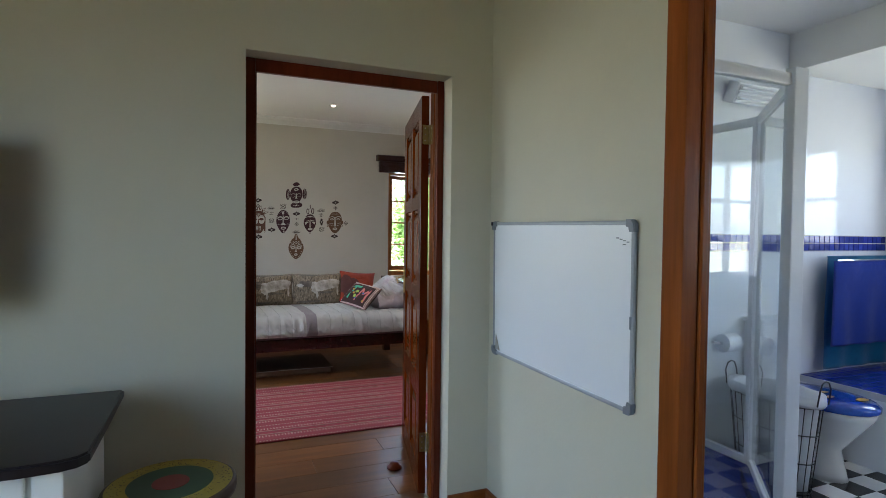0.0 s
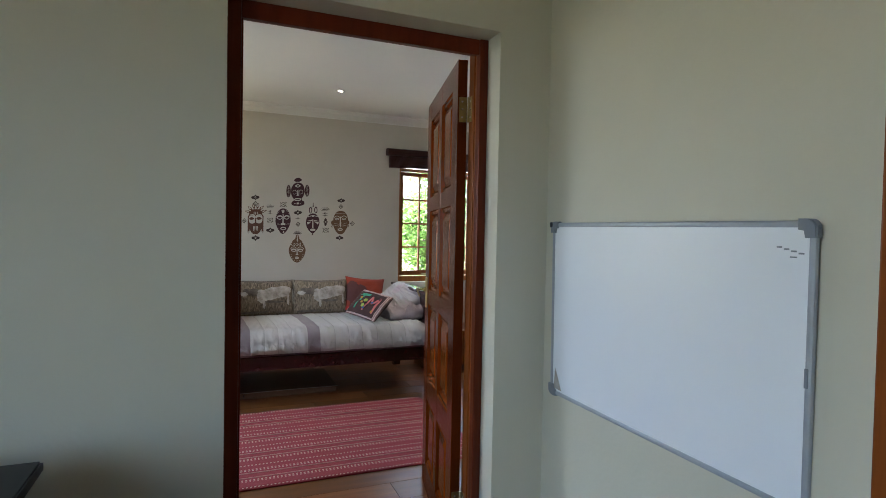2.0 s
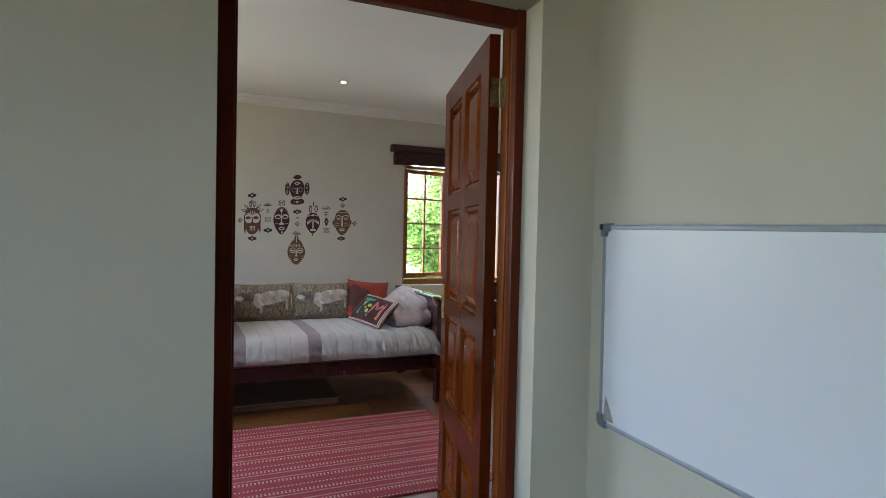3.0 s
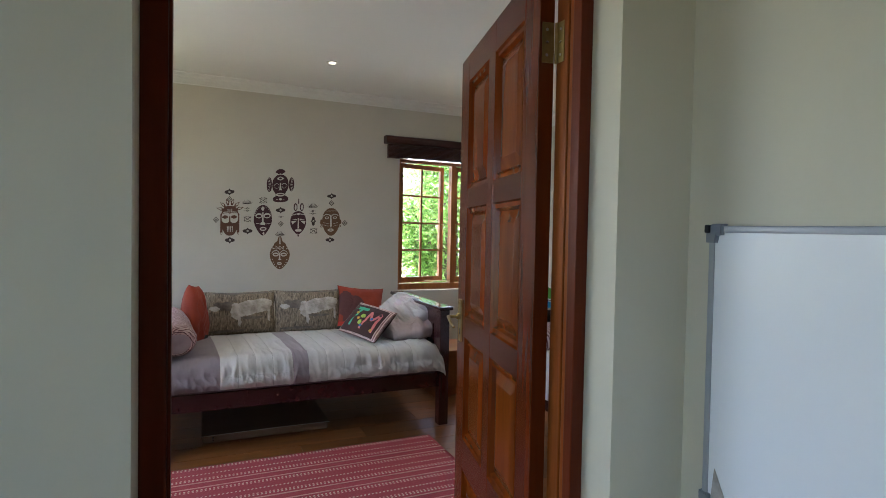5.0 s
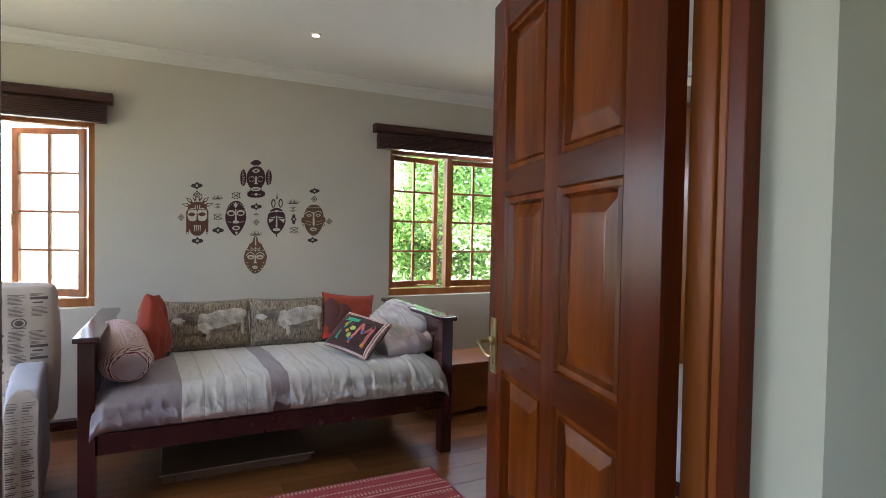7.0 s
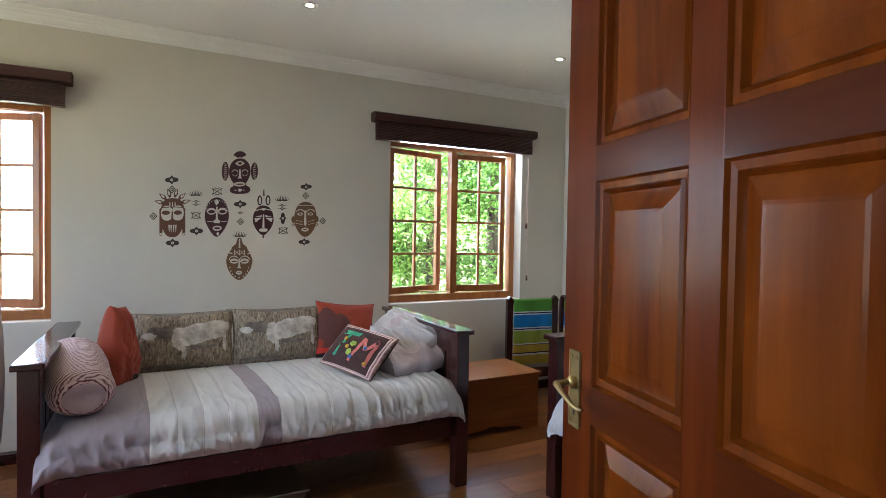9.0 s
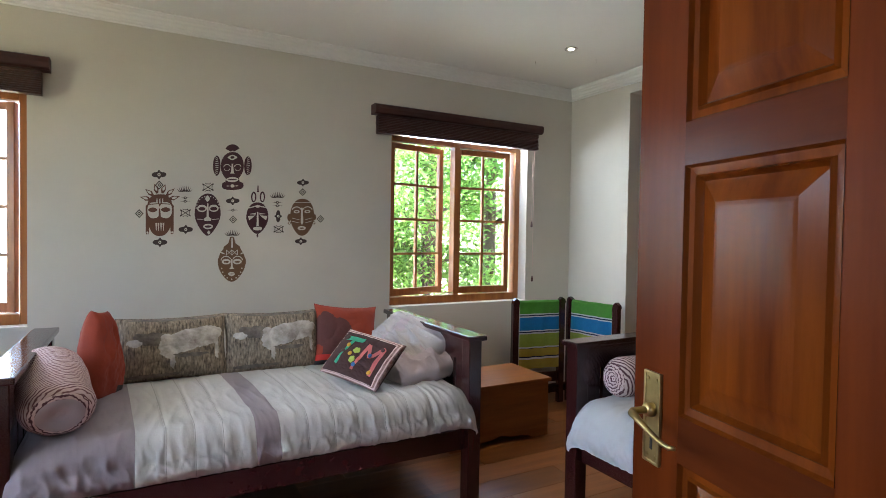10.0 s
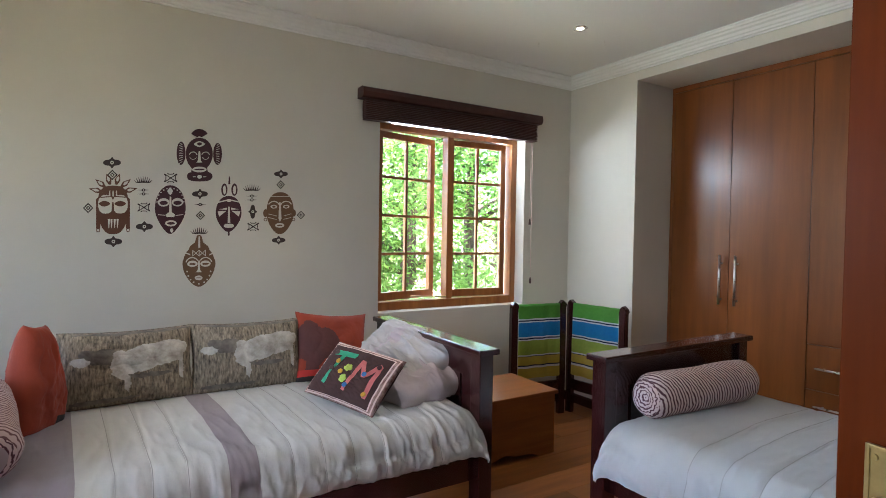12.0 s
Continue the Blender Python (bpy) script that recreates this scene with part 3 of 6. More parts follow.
# the bathroom's door frame, seen edge on beside the whiteboard
t = thing("door_2", "orange-brown varnished wooden frame of the bathroom doorway", "door frame", kind="structure")
part("frame_jamb", box(1.878, 1.938, 4.012, 4.088, 0, 2.72, 0.004), JAMBWOOD, t)
part("frame_jamb", box(1.942, 1.988, 4.016, 4.088, 0, 2.72, 0.004), JAMBWOOD, t)
part("stop_bead", box(1.944, 1.966, 4.004, 4.0165, 0, 2.70, 0.003), JAMBWOOD, t)
part("frame_jamb", box(1.878, 2.004, 3.22, 3.29, 0, 2.72, 0.004), JAMBWOOD, t)
part("frame_head", box(1.879, 2.003, 3.29, 4.014, 2.65, 2.72, 0.004), JAMBWOOD, t)


# ---- windows ----
def sash(parent, w, h, at, swing, flip):
    """A casement of two by four panes, hinged at local x = 0. swing: degrees outwards."""
    s = new("casement")
    s.parent = parent
    s.matrix_world = at @ pose(0, 0, 0, 0, 0, swing)
    sg = -1 if flip else 1

    def bx(x0, x1, z0, z1, y0=0.0, y1=0.038, bev=0.003):
        a, b = sorted((sg * x0, sg * x1))
        return box(a, b, y0, y1, z0, z1, bev)
    e = 0.042
    part("stile", bx(0, e, 0, h), WINWOOD, s)
    part("stile", bx(w - e, w, 0, h), WINWOOD, s)
    part("rail", bx(e, w - e, 0, 0.055), WINWOOD, s)
    part("rail", bx(e, w - e, h - e, h), WINWOOD, s)
    part("glazing_bar", bx(w / 2 - 0.009, w / 2 + 0.009, 0.055, h - e, 0.006, 0.032, 0.002), WINWOOD, s)
    for k in (1, 2, 3):
        z = 0.055 + (h - e - 0.055) * k / 4
        part("glazing_bar", bx(e, w - e, z - 0.009, z + 0.009, 0.007, 0.031, 0.002), WINWOOD, s)
    for i in range(2):
        for k in range(4):
            x0, x1 = e + (w - 2 * e) * i / 2, e + (w - 2 * e) * (i + 1) / 2
            z0, z1 = 0.055 + (h - e - 0.055) * k / 4, 0.055 + (h - e - 0.055) * (k + 1) / 4
            g = part("pane", bx(x0, x1, z0, z1, 0.017, 0.021, 0), GLASS, s)
            g.visible_shadow = False
    hb = bmesh.new()
    add_tube(hb, [(sg * (w - 0.02), -0.002, h * 0.5), (sg * (w - 0.02), -0.022, h * 0.5), (sg * (w - 0.02), -0.024, h * 0.5 - 0.10)], 0.006)
    part("catch", hb, BRASS, s)
    return s


def window(name, span, swings, label):
    x0, x1 = span
    t = thing(name, label, "window", kind="structure")
    y0, y1 = WALLY + 0.098, WALLY + 0.173
    part("window_frame", box(x0, x0 + 0.048, y0, y1, SILL + 0.004, HEAD, 0.003), WINWOOD, t)
    part("window_frame", box(x1 - 0.048, x1, y0, y1, SILL + 0.004, HEAD, 0.003), WINWOOD, t)
    part("window_frame", box(x0 + 0.048, x1 - 0.048, y0, y1, HEAD - 0.05, HEAD, 0.003), WINWOOD, t)
    part("window_frame", box(x0 + 0.048, x1 - 0.048, y0 - 0.004, y1, SILL + 0.004, SILL + 0.06, 0.003), WINWOOD, t)
    xm = (x0 + x1) / 2
    part("mullion", box(xm - 0.024, xm + 0.024, y0, y1, SILL + 0.06, HEAD - 0.05, 0.003), WINWOOD, t)
    part("window_sill", box(x0, x1, WALLY + 0.002, y0, SILL, SILL + 0.004), WALL, t)
    part("outer_sill", box(x0 - 0.05, x1 + 0.05, y1, y1 + 0.16, SILL - 0.02, SILL + 0.02, 0.004), OUTWALL, t)
    w, h = xm - 0.024 - x0 - 0.048 - 0.004, HEAD - 0.05 - SILL - 0.06 - 0.006
    sash(t, w, h, pose(x0 + 0.05, y0 + 0.036, SILL + 0.063), swings[0], False)
    sash(t, w - 0.028, h, pose(x1 - 0.076, y0 + 0.040, SILL + 0.063), -swings[1], True)
    st = bmesh.new()
    add_tube(st, [(xm - 0.03, y0 - 0.006, SILL + 0.08), (xm - 0.16, y0 - 0.010, SILL + 0.082), (xm - 0.28, y0 + 0.06, SILL + 0.084)], 0.005)
    part("stay", st, BRASS, t)
    return t


window("window_1", WIN_R, (13, 3), "brown wooden casement window with small panes, ajar")
window("window_2", WIN_L, (22, 26), "brown wooden casement window with small panes, swung open")


def blind(x0, x1):
    """A rolled-up wooden blind under its valance."""
    t = thing("window_blind", "dark brown wooden blind, rolled up under its valance", "blind", group="window blinds")
    prof = [(0, 2.152), (0.075, 2.152), (0.092, 2.160), (0.097, 2.186), (0.092, 2.212), (0.075, 2.220), (0, 2.220)]
    bm = bmesh.new()
    a = [bm.verts.new((x0, WALLY - 0.001 - o, z)) for o, z in prof]
    b = [bm.verts.new((x1, WALLY - 0.001 - o, z)) for o, z in prof]
    for k in range(len(prof)):
        bm.faces.new((a[k], a[(k + 1) % len(prof)], b[(k + 1) % len(prof)], b[k]))
    bm.faces.new(a), bm.faces.new(b)
    part("valance", bm, BLIND, t)
    rnd = random.Random(4)
    for k in range(11):
        z = 2.022 + k * 0.0112
        j = rnd.uniform(-0.003, 0.003)
        part("slat", box(x0 + 0.028, x1 - 0.036, WALLY - 0.076 + j, WALLY - 0.018 + j, z, z + 0.0085, 0.0015), BLIND, t)
    for dx, zb in ((-0.075, 1.40), (-0.06, 0.955)) if x1 > 2 else ():
        part("cord", tube([(x1 + dx, WALLY - 0.055, 2.02), (x1 + dx + 0.02, WALLY - 0.03, zb + 0.04)], 0.0016, 5), PINKTAPE, t, "thin pale pull cord")
        part("tassel", lathe([(0.004, zb + 0.045), (0.008, zb + 0.02), (0.009, zb), (0.003, zb - 0.002)], 10, "z", (x1 + dx + 0.02, WALLY - 0.03, 0)), BLIND, t, "small wooden pull", True)
    return t


blind(2.405, 3.857)
blind(-0.87, 0.583)


# ---- bedroom: beds ----
def bed_end(parent, x, side):
    """Slatted end panel of the daybed in the plane of local x; local y runs 0 to 1.03."""
    x0, x1 = x - 0.035, x + 0.035
    part("post", box(x0, x1, 0, 0.07, 0, 0.806, 0.004), BEDWOOD, parent)
    part("post", box(x0, x1, 0.96, 1.03, 0, 0.806, 0.004), BEDWOOD, parent)
    part("cap", box(x0 - 0.018, x1 + 0.018, -0.022, 1.05, 0.806, 0.832, 0.006), BEDWOODX, parent, "glossy mahogany top cap")
    part("top_rail", box(x - 0.014, x + 0.014, 0.07, 0.96, 0.69, 0.806, 0.003), BEDWOODX, parent)
    part("bottom_rail", box(x - 0.014, x + 0.014, 0.07, 0.96, 0.28, 0.40, 0.003), BEDWOODX, parent)
    for k in range(8):
        y = 0.082 + k * 0.1085
        part("slat", box(x - 0.009, x + 0.009, y, y + 0.090, 0.40, 0.69, 0.002), BEDWOOD, parent)


def daybed(m, label):
    t = thing("daybed", label, "bed", m, "matching daybeds")
    L = 1.917
    bed_end(t, 0.035, -1)
    bed_end(t, L - 0.035, 1)
    part("side_rail", box(0.07, L - 0.07, 0.040, 0.066, 0.262, 0.364, 0.003), BEDWOODX, t)
    part("side_rail", box(0.07, L - 0.07, 0.964, 0.990, 0.262, 0.364, 0.003), BEDWOODX, t)
    part("slat_base", box(0.07, L - 0.07, 0.067, 0.963, 0.335, 0.364), BEDWOODX, t)
    return t


def mattress(m, name, label):
    return solid(name, box(0.08, 1.845, 0.022, 0.985, 0.365, 0.520, 0.03), MATTRESS, label, "mattress", m)


def fold(x, y, seed):
    """Soft wrinkles of a quilt, in metres: broad swells, creases running down and small crumples."""
    a = noise.noise((x * 3.2 + seed, y * 3.2, seed)) * 0.006
    warp = noise.noise((x * 2.0, y * 2.0, seed + 2)) * 0.5
    ridge = 1 - abs(noise.noise((x * 8 + seed * 3 + warp, y * 2.6 + warp, 3.1)))
    ridge2 = 1 - abs(noise.noise((x * 15 + seed, y * 6 + warp * 3, 8.1)))
    thin = 1 - abs(noise.noise((x * 5.5 + y * 3.5 + seed, y * 4.5 - x * 3.0 + warp, 12.4)))
    return a + ridge ** 9 * 0.0055 + ridge2 ** 9 * 0.0065 + thin ** 9 * 0.004


def quilt(name, m, bands, seams, label, hem=0.395, seed=1.0, length=(0.05, 1.88), top=0.560, cross=(0.965, 0.02), cloth=CREAM, band=LILAC, thread=0.0012):
    """A quilt over the mattress: flat on top, rolling over the near edge and hanging to its hem; sewn of panels."""
    t = thing(name, label, "quilt", m)
    nx, prof = 340, []
    yb, yf = cross
    for k in range(34):
        prof.append((yb + (yf + 0.05 - yb) * k / 33, top, 0.0))
    for k in range(1, 9):
        a = math.pi / 2 * k / 8
        prof.append((yf + 0.05 - 0.085 * math.sin(a), top - 0.085 * (1 - math.cos(a)), 0.0))
    drop = top - 0.085 - hem
    for k in range(1, 13):
        prof.append((yf - 0.035 - 0.020 * math.sin(k / 12 * 2.9), top - 0.085 - drop * k / 12, k / 12))
    x0, x1 = length

    def spot(u, j):
        y, z, hang = prof[j]
        x = x0 + (x1 - x0) * u
        edge = min(1.0, min(u, 1 - u) * (x1 - x0) / 0.11)
        sink = (1 - math.sqrt(max(0.0, 1 - (1 - edge) ** 2))) * 0.09
        lean = 0.05 * max(0, 1 - j / 34)
        near = min(1.0, max(0.0, (j - 12) / 24))
        w = fold(x, y + (z - top), seed) * (0.35 + 0.50 * near)
        w += ((1 - abs(noise.noise((x * 12 + y * 3.5 + seed, y * 2.2, 3.1)))) ** 7 - 0.25) * 0.0075 * near * (0.45 + 0.55 * min(1.0, max(0.0, (x - 0.7) / 0.7)))
        tuck = min((abs(x + lean * 0.6 - s) for s in seams), default=1.0)
        w -= 0.004 * max(0.0, 1 - tuck / 0.012)
        puff = 0.022 * math.sin(min(1, j / len(prof) * 1.4) * math.pi)
        ny = min(1.0, max(0.0, (yf + 0.05 - y) / 0.085))
        crease = ((1 - abs(noise.noise((x * 17 + seed + z * 13, z * 13 - x * 5, 1.7)))) ** 6 * 0.009 + (1 - abs(noise.noise((x * 44 - z * 14, z * 18 + seed, 5.7)))) ** 6 * 0.004) * ny
        out = w * (1 - 0.35 * hang) + crease + noise.noise((x * 7, z * 5, seed + 4)) * 0.005 * hang
        return Vector((x, y - out * ny, z + (w + puff) * (1 - ny) - sink * (1 - 0.5 * hang) + noise.noise((x * 3, seed, 9)) * 0.004 * hang))
    cuts = sorted({0.0, 9.0, *[c for b in bands for c in b if x0 < c < x1]})
    for a, b in zip(cuts, cuts[1:]):
        bm = bmesh.new()
        rows = []
        p, q = (max(a, x0) - x0) / (x1 - x0), (min(b, x1) - x0) / (x1 - x0)
        n = max(4, round((q - p) * nx))
        for u in [p + (q - p) * i / n for i in range(n + 1)]:
            rows.append([bm.verts.new(spot(min(1.0, max(0.0, u - 0.03 * max(0, 1 - j / 34) * (1 if 0.02 < u < 0.98 else 0))), j)) for j in range(len(prof))])
        for p, q in zip(rows, rows[1:]):
            for j in range(len(prof) - 1):
                bm.faces.new((p[j], q[j], q[j + 1], p[j + 1])).smooth = True
        bmesh.ops.solidify(bm, geom=bm.faces[:], thickness=0.015)
        is_band = any(abs(a - p) < 1e-6 or (a < p + 1e-6 and b > q - 1e-6 and q - p > 0) for p, q in bands if a <= p + 1e-6 and p < b)
        part("quilt_band" if is_band else "quilt_panel", bm, band if is_band else cloth, t, "lilac-grey band" if is_band else "")
    for s in seams:
        u = (s - x0) / (x1 - x0)
        pts = [spot(u - 0.03 * max(0, 1 - j / 34), j) + Vector((0, -0.001, 0.0015)) for j in range(0, len(prof))]
        part("seam", tube(pts, thread, 5), SEAM, t)
    return t


BED1 = pose(0.562, 7.742, 0)
daybed(BED1, "dark mahogany slatted daybed standing along the window wall")
mattress(BED1, "mattress", "dark grey mattress on the mahogany daybed")
quilt("quilt", BED1, [(0.0, 0.43), (0.85, 0.945)], [0.53, 0.63, 0.73, 1.06, 1.17, 1.28, 1.40, 1.52, 1.64], "wrinkled cream quilt with lilac-grey bands on the daybed")

BED2 = pose(2.787, 7.47, 0, 0, 0, -90)
daybed(BED2, "dark mahogany slatted daybed standing before the closet")
mattress(BED2, "mattress", "dark grey mattress on the daybed before the closet")
quilt("quilt", BED2, [], [0.45, 0.57, 0.69, 0.81, 0.93], "white pleated cotton quilt on the daybed before the closet", hem=0.36, seed=5.0, cloth=WHITECOTTON, thread=0.0006)


# ---- cushions ----
def pillow_point(u, v, w, h, d, side, seed=0.0, pinch=0.07, crumple=0.0, taper=0.0):
    """A point of a stuffed cushion; u, v from -1 to 1, side +1 or -1."""
    k = max(0.0, (1 - u * u) * (1 - v * v))
    x = w / 2 * u * (1 - pinch * (1 - v * v) * u * u)
    z = h / 2 * v * (1 - pinch * (1 - u * u) * v * v)
    y = side * d / 2 * k ** 0.42
    if crumple:
        y += crumple * noise.noise((u * 1.6 + seed, v * 1.6, seed)) * (0.4 + k)
        y += side * crumple * 0.8 * k ** 0.5 * (1 - abs(noise.noise((u * 2.0 + v * 1.3 + seed, v * 1.7 - u * 0.9, 2 + side)))) ** 3
        z += crumple * 0.7 * noise.noise((u * 2.0, seed, 4.0))
        x += crumple * 0.5 * noise.noise((v * 2.2, seed, 8.0))
        fold_ = (1 - abs(noise.noise((u * 1.1 + v * 2.6 + seed, v * 1.2 - u * 0.9, 11 + side)))) ** 5
        fold_ += 0.35 * (1 - abs(noise.noise((u * 2.0 - v * 3.4 + seed, v * 2.0 + u, 17 + side)))) ** 7
        y += side * crumple * 0.6 * fold_ * (0.2 + k ** 0.4)
    x *= 1 - taper * max(0.0, v + 0.3) / 1.3
    y += noise.noise((u * 2.2 + seed, v * 2.2, seed + side)) * 0.012 * k ** 0.3
    y += (1 - abs(noise.noise((u * 2.2 + seed, v * 2.2, 7 + side)))) ** 4 * 0.008 * k
    y += (1 - abs(noise.noise((u * 6 + v * 2 + seed, v * 6 - u, 3 + side)))) ** 7 * 0.0025 * k ** 0.5
    return Vector((x, y, z))


def pillow(name, w, h, d, m, material, label, category="cushion", seed=0.0, zone=None, n=30, group="", pinch=0.07, crumple=0.0, taper=0.0):
    """zone(u, v) gives the material's index on the face that looks to local -y."""
    bm = bmesh.new()
    grid = {}
    for s in (-1, 1):
        for i in range(n + 1):
            for j in range(n + 1):
                u, v = -1 + 2 * i / n, -1 + 2 * j / n
                if s == 1 and (i in (0, n) or j in (0, n)):
                    grid[s, i, j] = grid[-1, i, j]
                else:
                    grid[s, i, j] = bm.verts.new(pillow_point(u, v, w, h, d, s, seed, pinch, crumple, taper))
    for s in (-1, 1):
        for i in range(n):
            for j in range(n):
                f = bm.faces.new((grid[s, i, j], grid[s, i + 1, j], grid[s, i + 1, j + 1], grid[s, i, j + 1]))
                f.smooth = True
                if zone and s == -1:
                    f.material_index = zone(-1 + 2 * (i + 0.5) / n, -1 + 2 * (j + 0.5) / n)
    return solid(name, bm, material, label, category, m, group=group)


def piping(ob, w, h, d, seed, material, r=0.004, pinch=0.07):
    pts = [pillow_point(u, v, w, h, d, -1, seed, pinch) for u, v in
           [(-1 + 2 * k / 20, -1) for k in range(20)] + [(1, -1 + 2 * k / 20) for k in range(20)] + [(1 - 2 * k / 20, 1) for k in range(20)] + [(-1, 1 - 2 * k / 20) for k in range(21)]]
    part("piping", tube(pts, r, 6), material, ob)


def ellipse_any(u, v, shapes):
    for cu, cv, ru, rv in shapes:
        if ((u - cu) / ru) ** 2 + ((v - cv) / rv) ** 2 < 1:
            return True
    return False


def field_zone(u, v):
    """Pale patches over a darker grass print."""
    wob = 0.05 * noise.noise((u * 4, v * 3, 2.0)) + 0.025 * noise.noise((u * 14, v * 10, 6.0))
    if ellipse_any(u + wob, v + wob, [(0.36, 0.24, 0.48, 0.30), (0.60, 0.36, 0.30, 0.26), (-0.12, 0.08, 0.16, 0.38), (0.10, 0.02, 0.30, 0.20), (-0.04, -0.36, 0.045, 0.30), (0.82, -0.08, 0.05, 0.36), (-0.72, 0.20, 0.16, 0.12)]):
        return 1
    if ellipse_any(u + wob, v - wob, [(-0.40, 0.30, 0.28, 0.20), (-0.58, 0.38, 0.14, 0.13), (0.30, -0.24, 0.34, 0.07), (-0.35, -0.80, 0.5, 0.06), (0.1, 0.93, 0.9, 0.05)]):
        return 2
    return 0


COWS = [GRASSPRINT, PALEPRINT, DARKPRINT]
for k, (cx, rz, sd) in enumerate(((1.155, 2, 1.0), (1.655, -2, 2.0))):
    w, h, d = 0.52, 0.335, 0.15
    c = pillow("cushion", w, h, d, pose(cx, 8.62, 0.712, -16, 0, rz), COWS, "oblong cushion printed with dry grass and pale patches", seed=sd, zone=field_zone, n=120, group="printed cushions")
    piping(c, w, h, d, sd, GRASSPRINT)

# orange cushions
def orange_zone(u, v):
    wob = 0.08 * noise.noise((u * 4, v * 4, 5.0))
    if v < -0.62:
        return 3 if v < -0.80 else 2
    if ellipse_any(u + wob, v + wob, [(-0.55, 0.0, 0.34, 0.55), (-0.25, 0.1, 0.35, 0.42), (-0.7, 0.35, 0.25, 0.4), (-0.05, -0.35, 0.16, 0.42), (-0.6, -0.4, 0.2, 0.4), (-0.85, 0.1, 0.25, 0.5)]):
        return 1
    return 0


pillow("cushion", 0.25, 0.41, 0.14, pose(0.85, 8.40, 0.748, -8, 9, 62), [ORANGE, ORANGE, ORANGE, BLACKFAB], "burnt-orange suede cushion standing on its edge", seed=3.0, zone=lambda u, v: 3 if v < -0.7 and u > 0.2 else 0, group="orange cushions", pinch=0.05, n=70, crumple=0.005, taper=0.5)
pillow("cushion", 0.385, 0.375, 0.17, pose(2.07, 8.60, 0.712, -18, 5, -4), [ORANGE, BROWNPRINT, REDPRINT, BLACKFAB], "burnt-orange suede cushion with a dark brown printed shape", seed=4.0, zone=orange_zone, n=100, group="orange cushions", pinch=0.10)


def letter_cushion():
    w, h, d, sd = 0.383, 0.275, 0.11, 6.0

    def zone(u, v):
        e = min(1 - u, (1 - v) * h / w * 1.25, (1 + u) * 2.2, (1 + v) * 2.0)
        e += 0.004 * noise.noise((u * 5, v * 5, 3.0))
        return 1 if e < 0.045 else 2 if e < 0.085 else 1 if e < 0.14 else 2 if e < 0.165 else 0
    # only the rims along two sides are broad
    ob = pillow("cushion", w, h, d, pose(1.978, 8.06, 0.697, -46.2, 6.2, -63.9), [CHOCOLATE, BORDER, PINKTAPE], "brown cushion with the appliqued felt letters T and M", seed=sd, zone=zone, n=120, pinch=0.04)

    def on(u, v, lift=0.0025):
        p = pillow_point(u, v, w, h, d, -1, sd, 0.04)
        return p + Vector((0, -lift, 0))

    def strip(bm, a, b, wid):
        a, b = Vector(a), Vector(b)
        dr = (b - a).normalized()
        nn = Vector((-dr.y * h / w, dr.x * w / h)) * wid / 2
        prev = None
        for k in range(13):
            c = a + (b - a) * k / 12
            q = [bm.verts.new(on(c.x + nn.x * s, c.y + nn.y * s)) for s in (-1, 0, 1)]
            if prev:
                for i in (0, 1):
                    bm.faces.new((prev[i], prev[i + 1], q[i + 1], q[i]))
            prev = q

    def word(strips, name, material, lab):
        bm = bmesh.new()
        for s in strips:
            strip(bm, *s)
        bmesh.ops.solidify(bm, geom=bm.faces[:], thickness=-0.002)
        part(name, bm, material, ob, lab)
    word([((-0.72, 0.50), (-0.10, 0.55), 0.155), ((-0.40, 0.5), (-0.56, -0.60), 0.145)], "letter", MINT, "mint green felt letter T")
    word([((0.08, -0.66), (0.20, 0.46), 0.15), ((0.20, 0.42), (0.40, -0.06), 0.135), ((0.40, -0.08), (0.66, 0.50), 0.135), ((0.66, 0.46), (0.66, -0.66), 0.15)], "letter", CORAL, "coral felt letter M")
    for u, v in ((-0.07, 0.06), (-0.05, -0.32)):
        bm = bmesh.new()
        for k in range(5):
            a = k * 2 * math.pi / 5
            c = on(u + 0.045 * math.cos(a), v + 0.07 * math.sin(a), 0.004)
            bmesh.ops.create_uvsphere(bm, u_segments=8, v_segments=5, radius=0.010, matrix=Matrix.Translation(c) @ Matrix.Diagonal((1, 0.35, 1, 1)))
        part("felt_flower", bm, LIME, ob)
    for u, v, mm in ((-0.44, 0.18, BUTTONYELLOW), (0.105, -0.5, BUTTONBLUE), (0.40, 0.02, BUTTONBLUE), (0.63, -0.55, BUTTONYELLOW), (0.64, 0.40, DECAL_A), (-0.50, -0.1, DECAL_D), (-0.17, -0.16, BUTTONYELLOW), (-0.68, 0.5, DECAL_D)):
        part("button", lathe([(0.011, 0), (0.011, -0.004), (0.008, -0.005)], 12, "y", on(u, v, 0.004)), mm, ob)


letter_cushion()

# sleeping pillows heaped against the foot panel
pillow("pillow", 0.60, 0.38, 0.17, pose(2.335, 8.31, 0.690, -48, 4, -84), [PILLOWCOTTON, LILAC], "plump cream sleeping pillow with a lilac band", "pillow", seed=8.0, n=110, zone=lambda u, v: 1 if -0.22 < u < -0.02 else 0, group="sleeping pillows", pinch=0.02, crumple=0.032)
pillow("pillow", 0.60, 0.42, 0.15, pose(2.30, 8.22, 0.618, -82, 0, -84), [LILAC], "crumpled lilac-grey sleeping pillow under another", "pillow", seed=9.5, n=110, group="sleeping pillows", pinch=0.02, crumple=0.034)


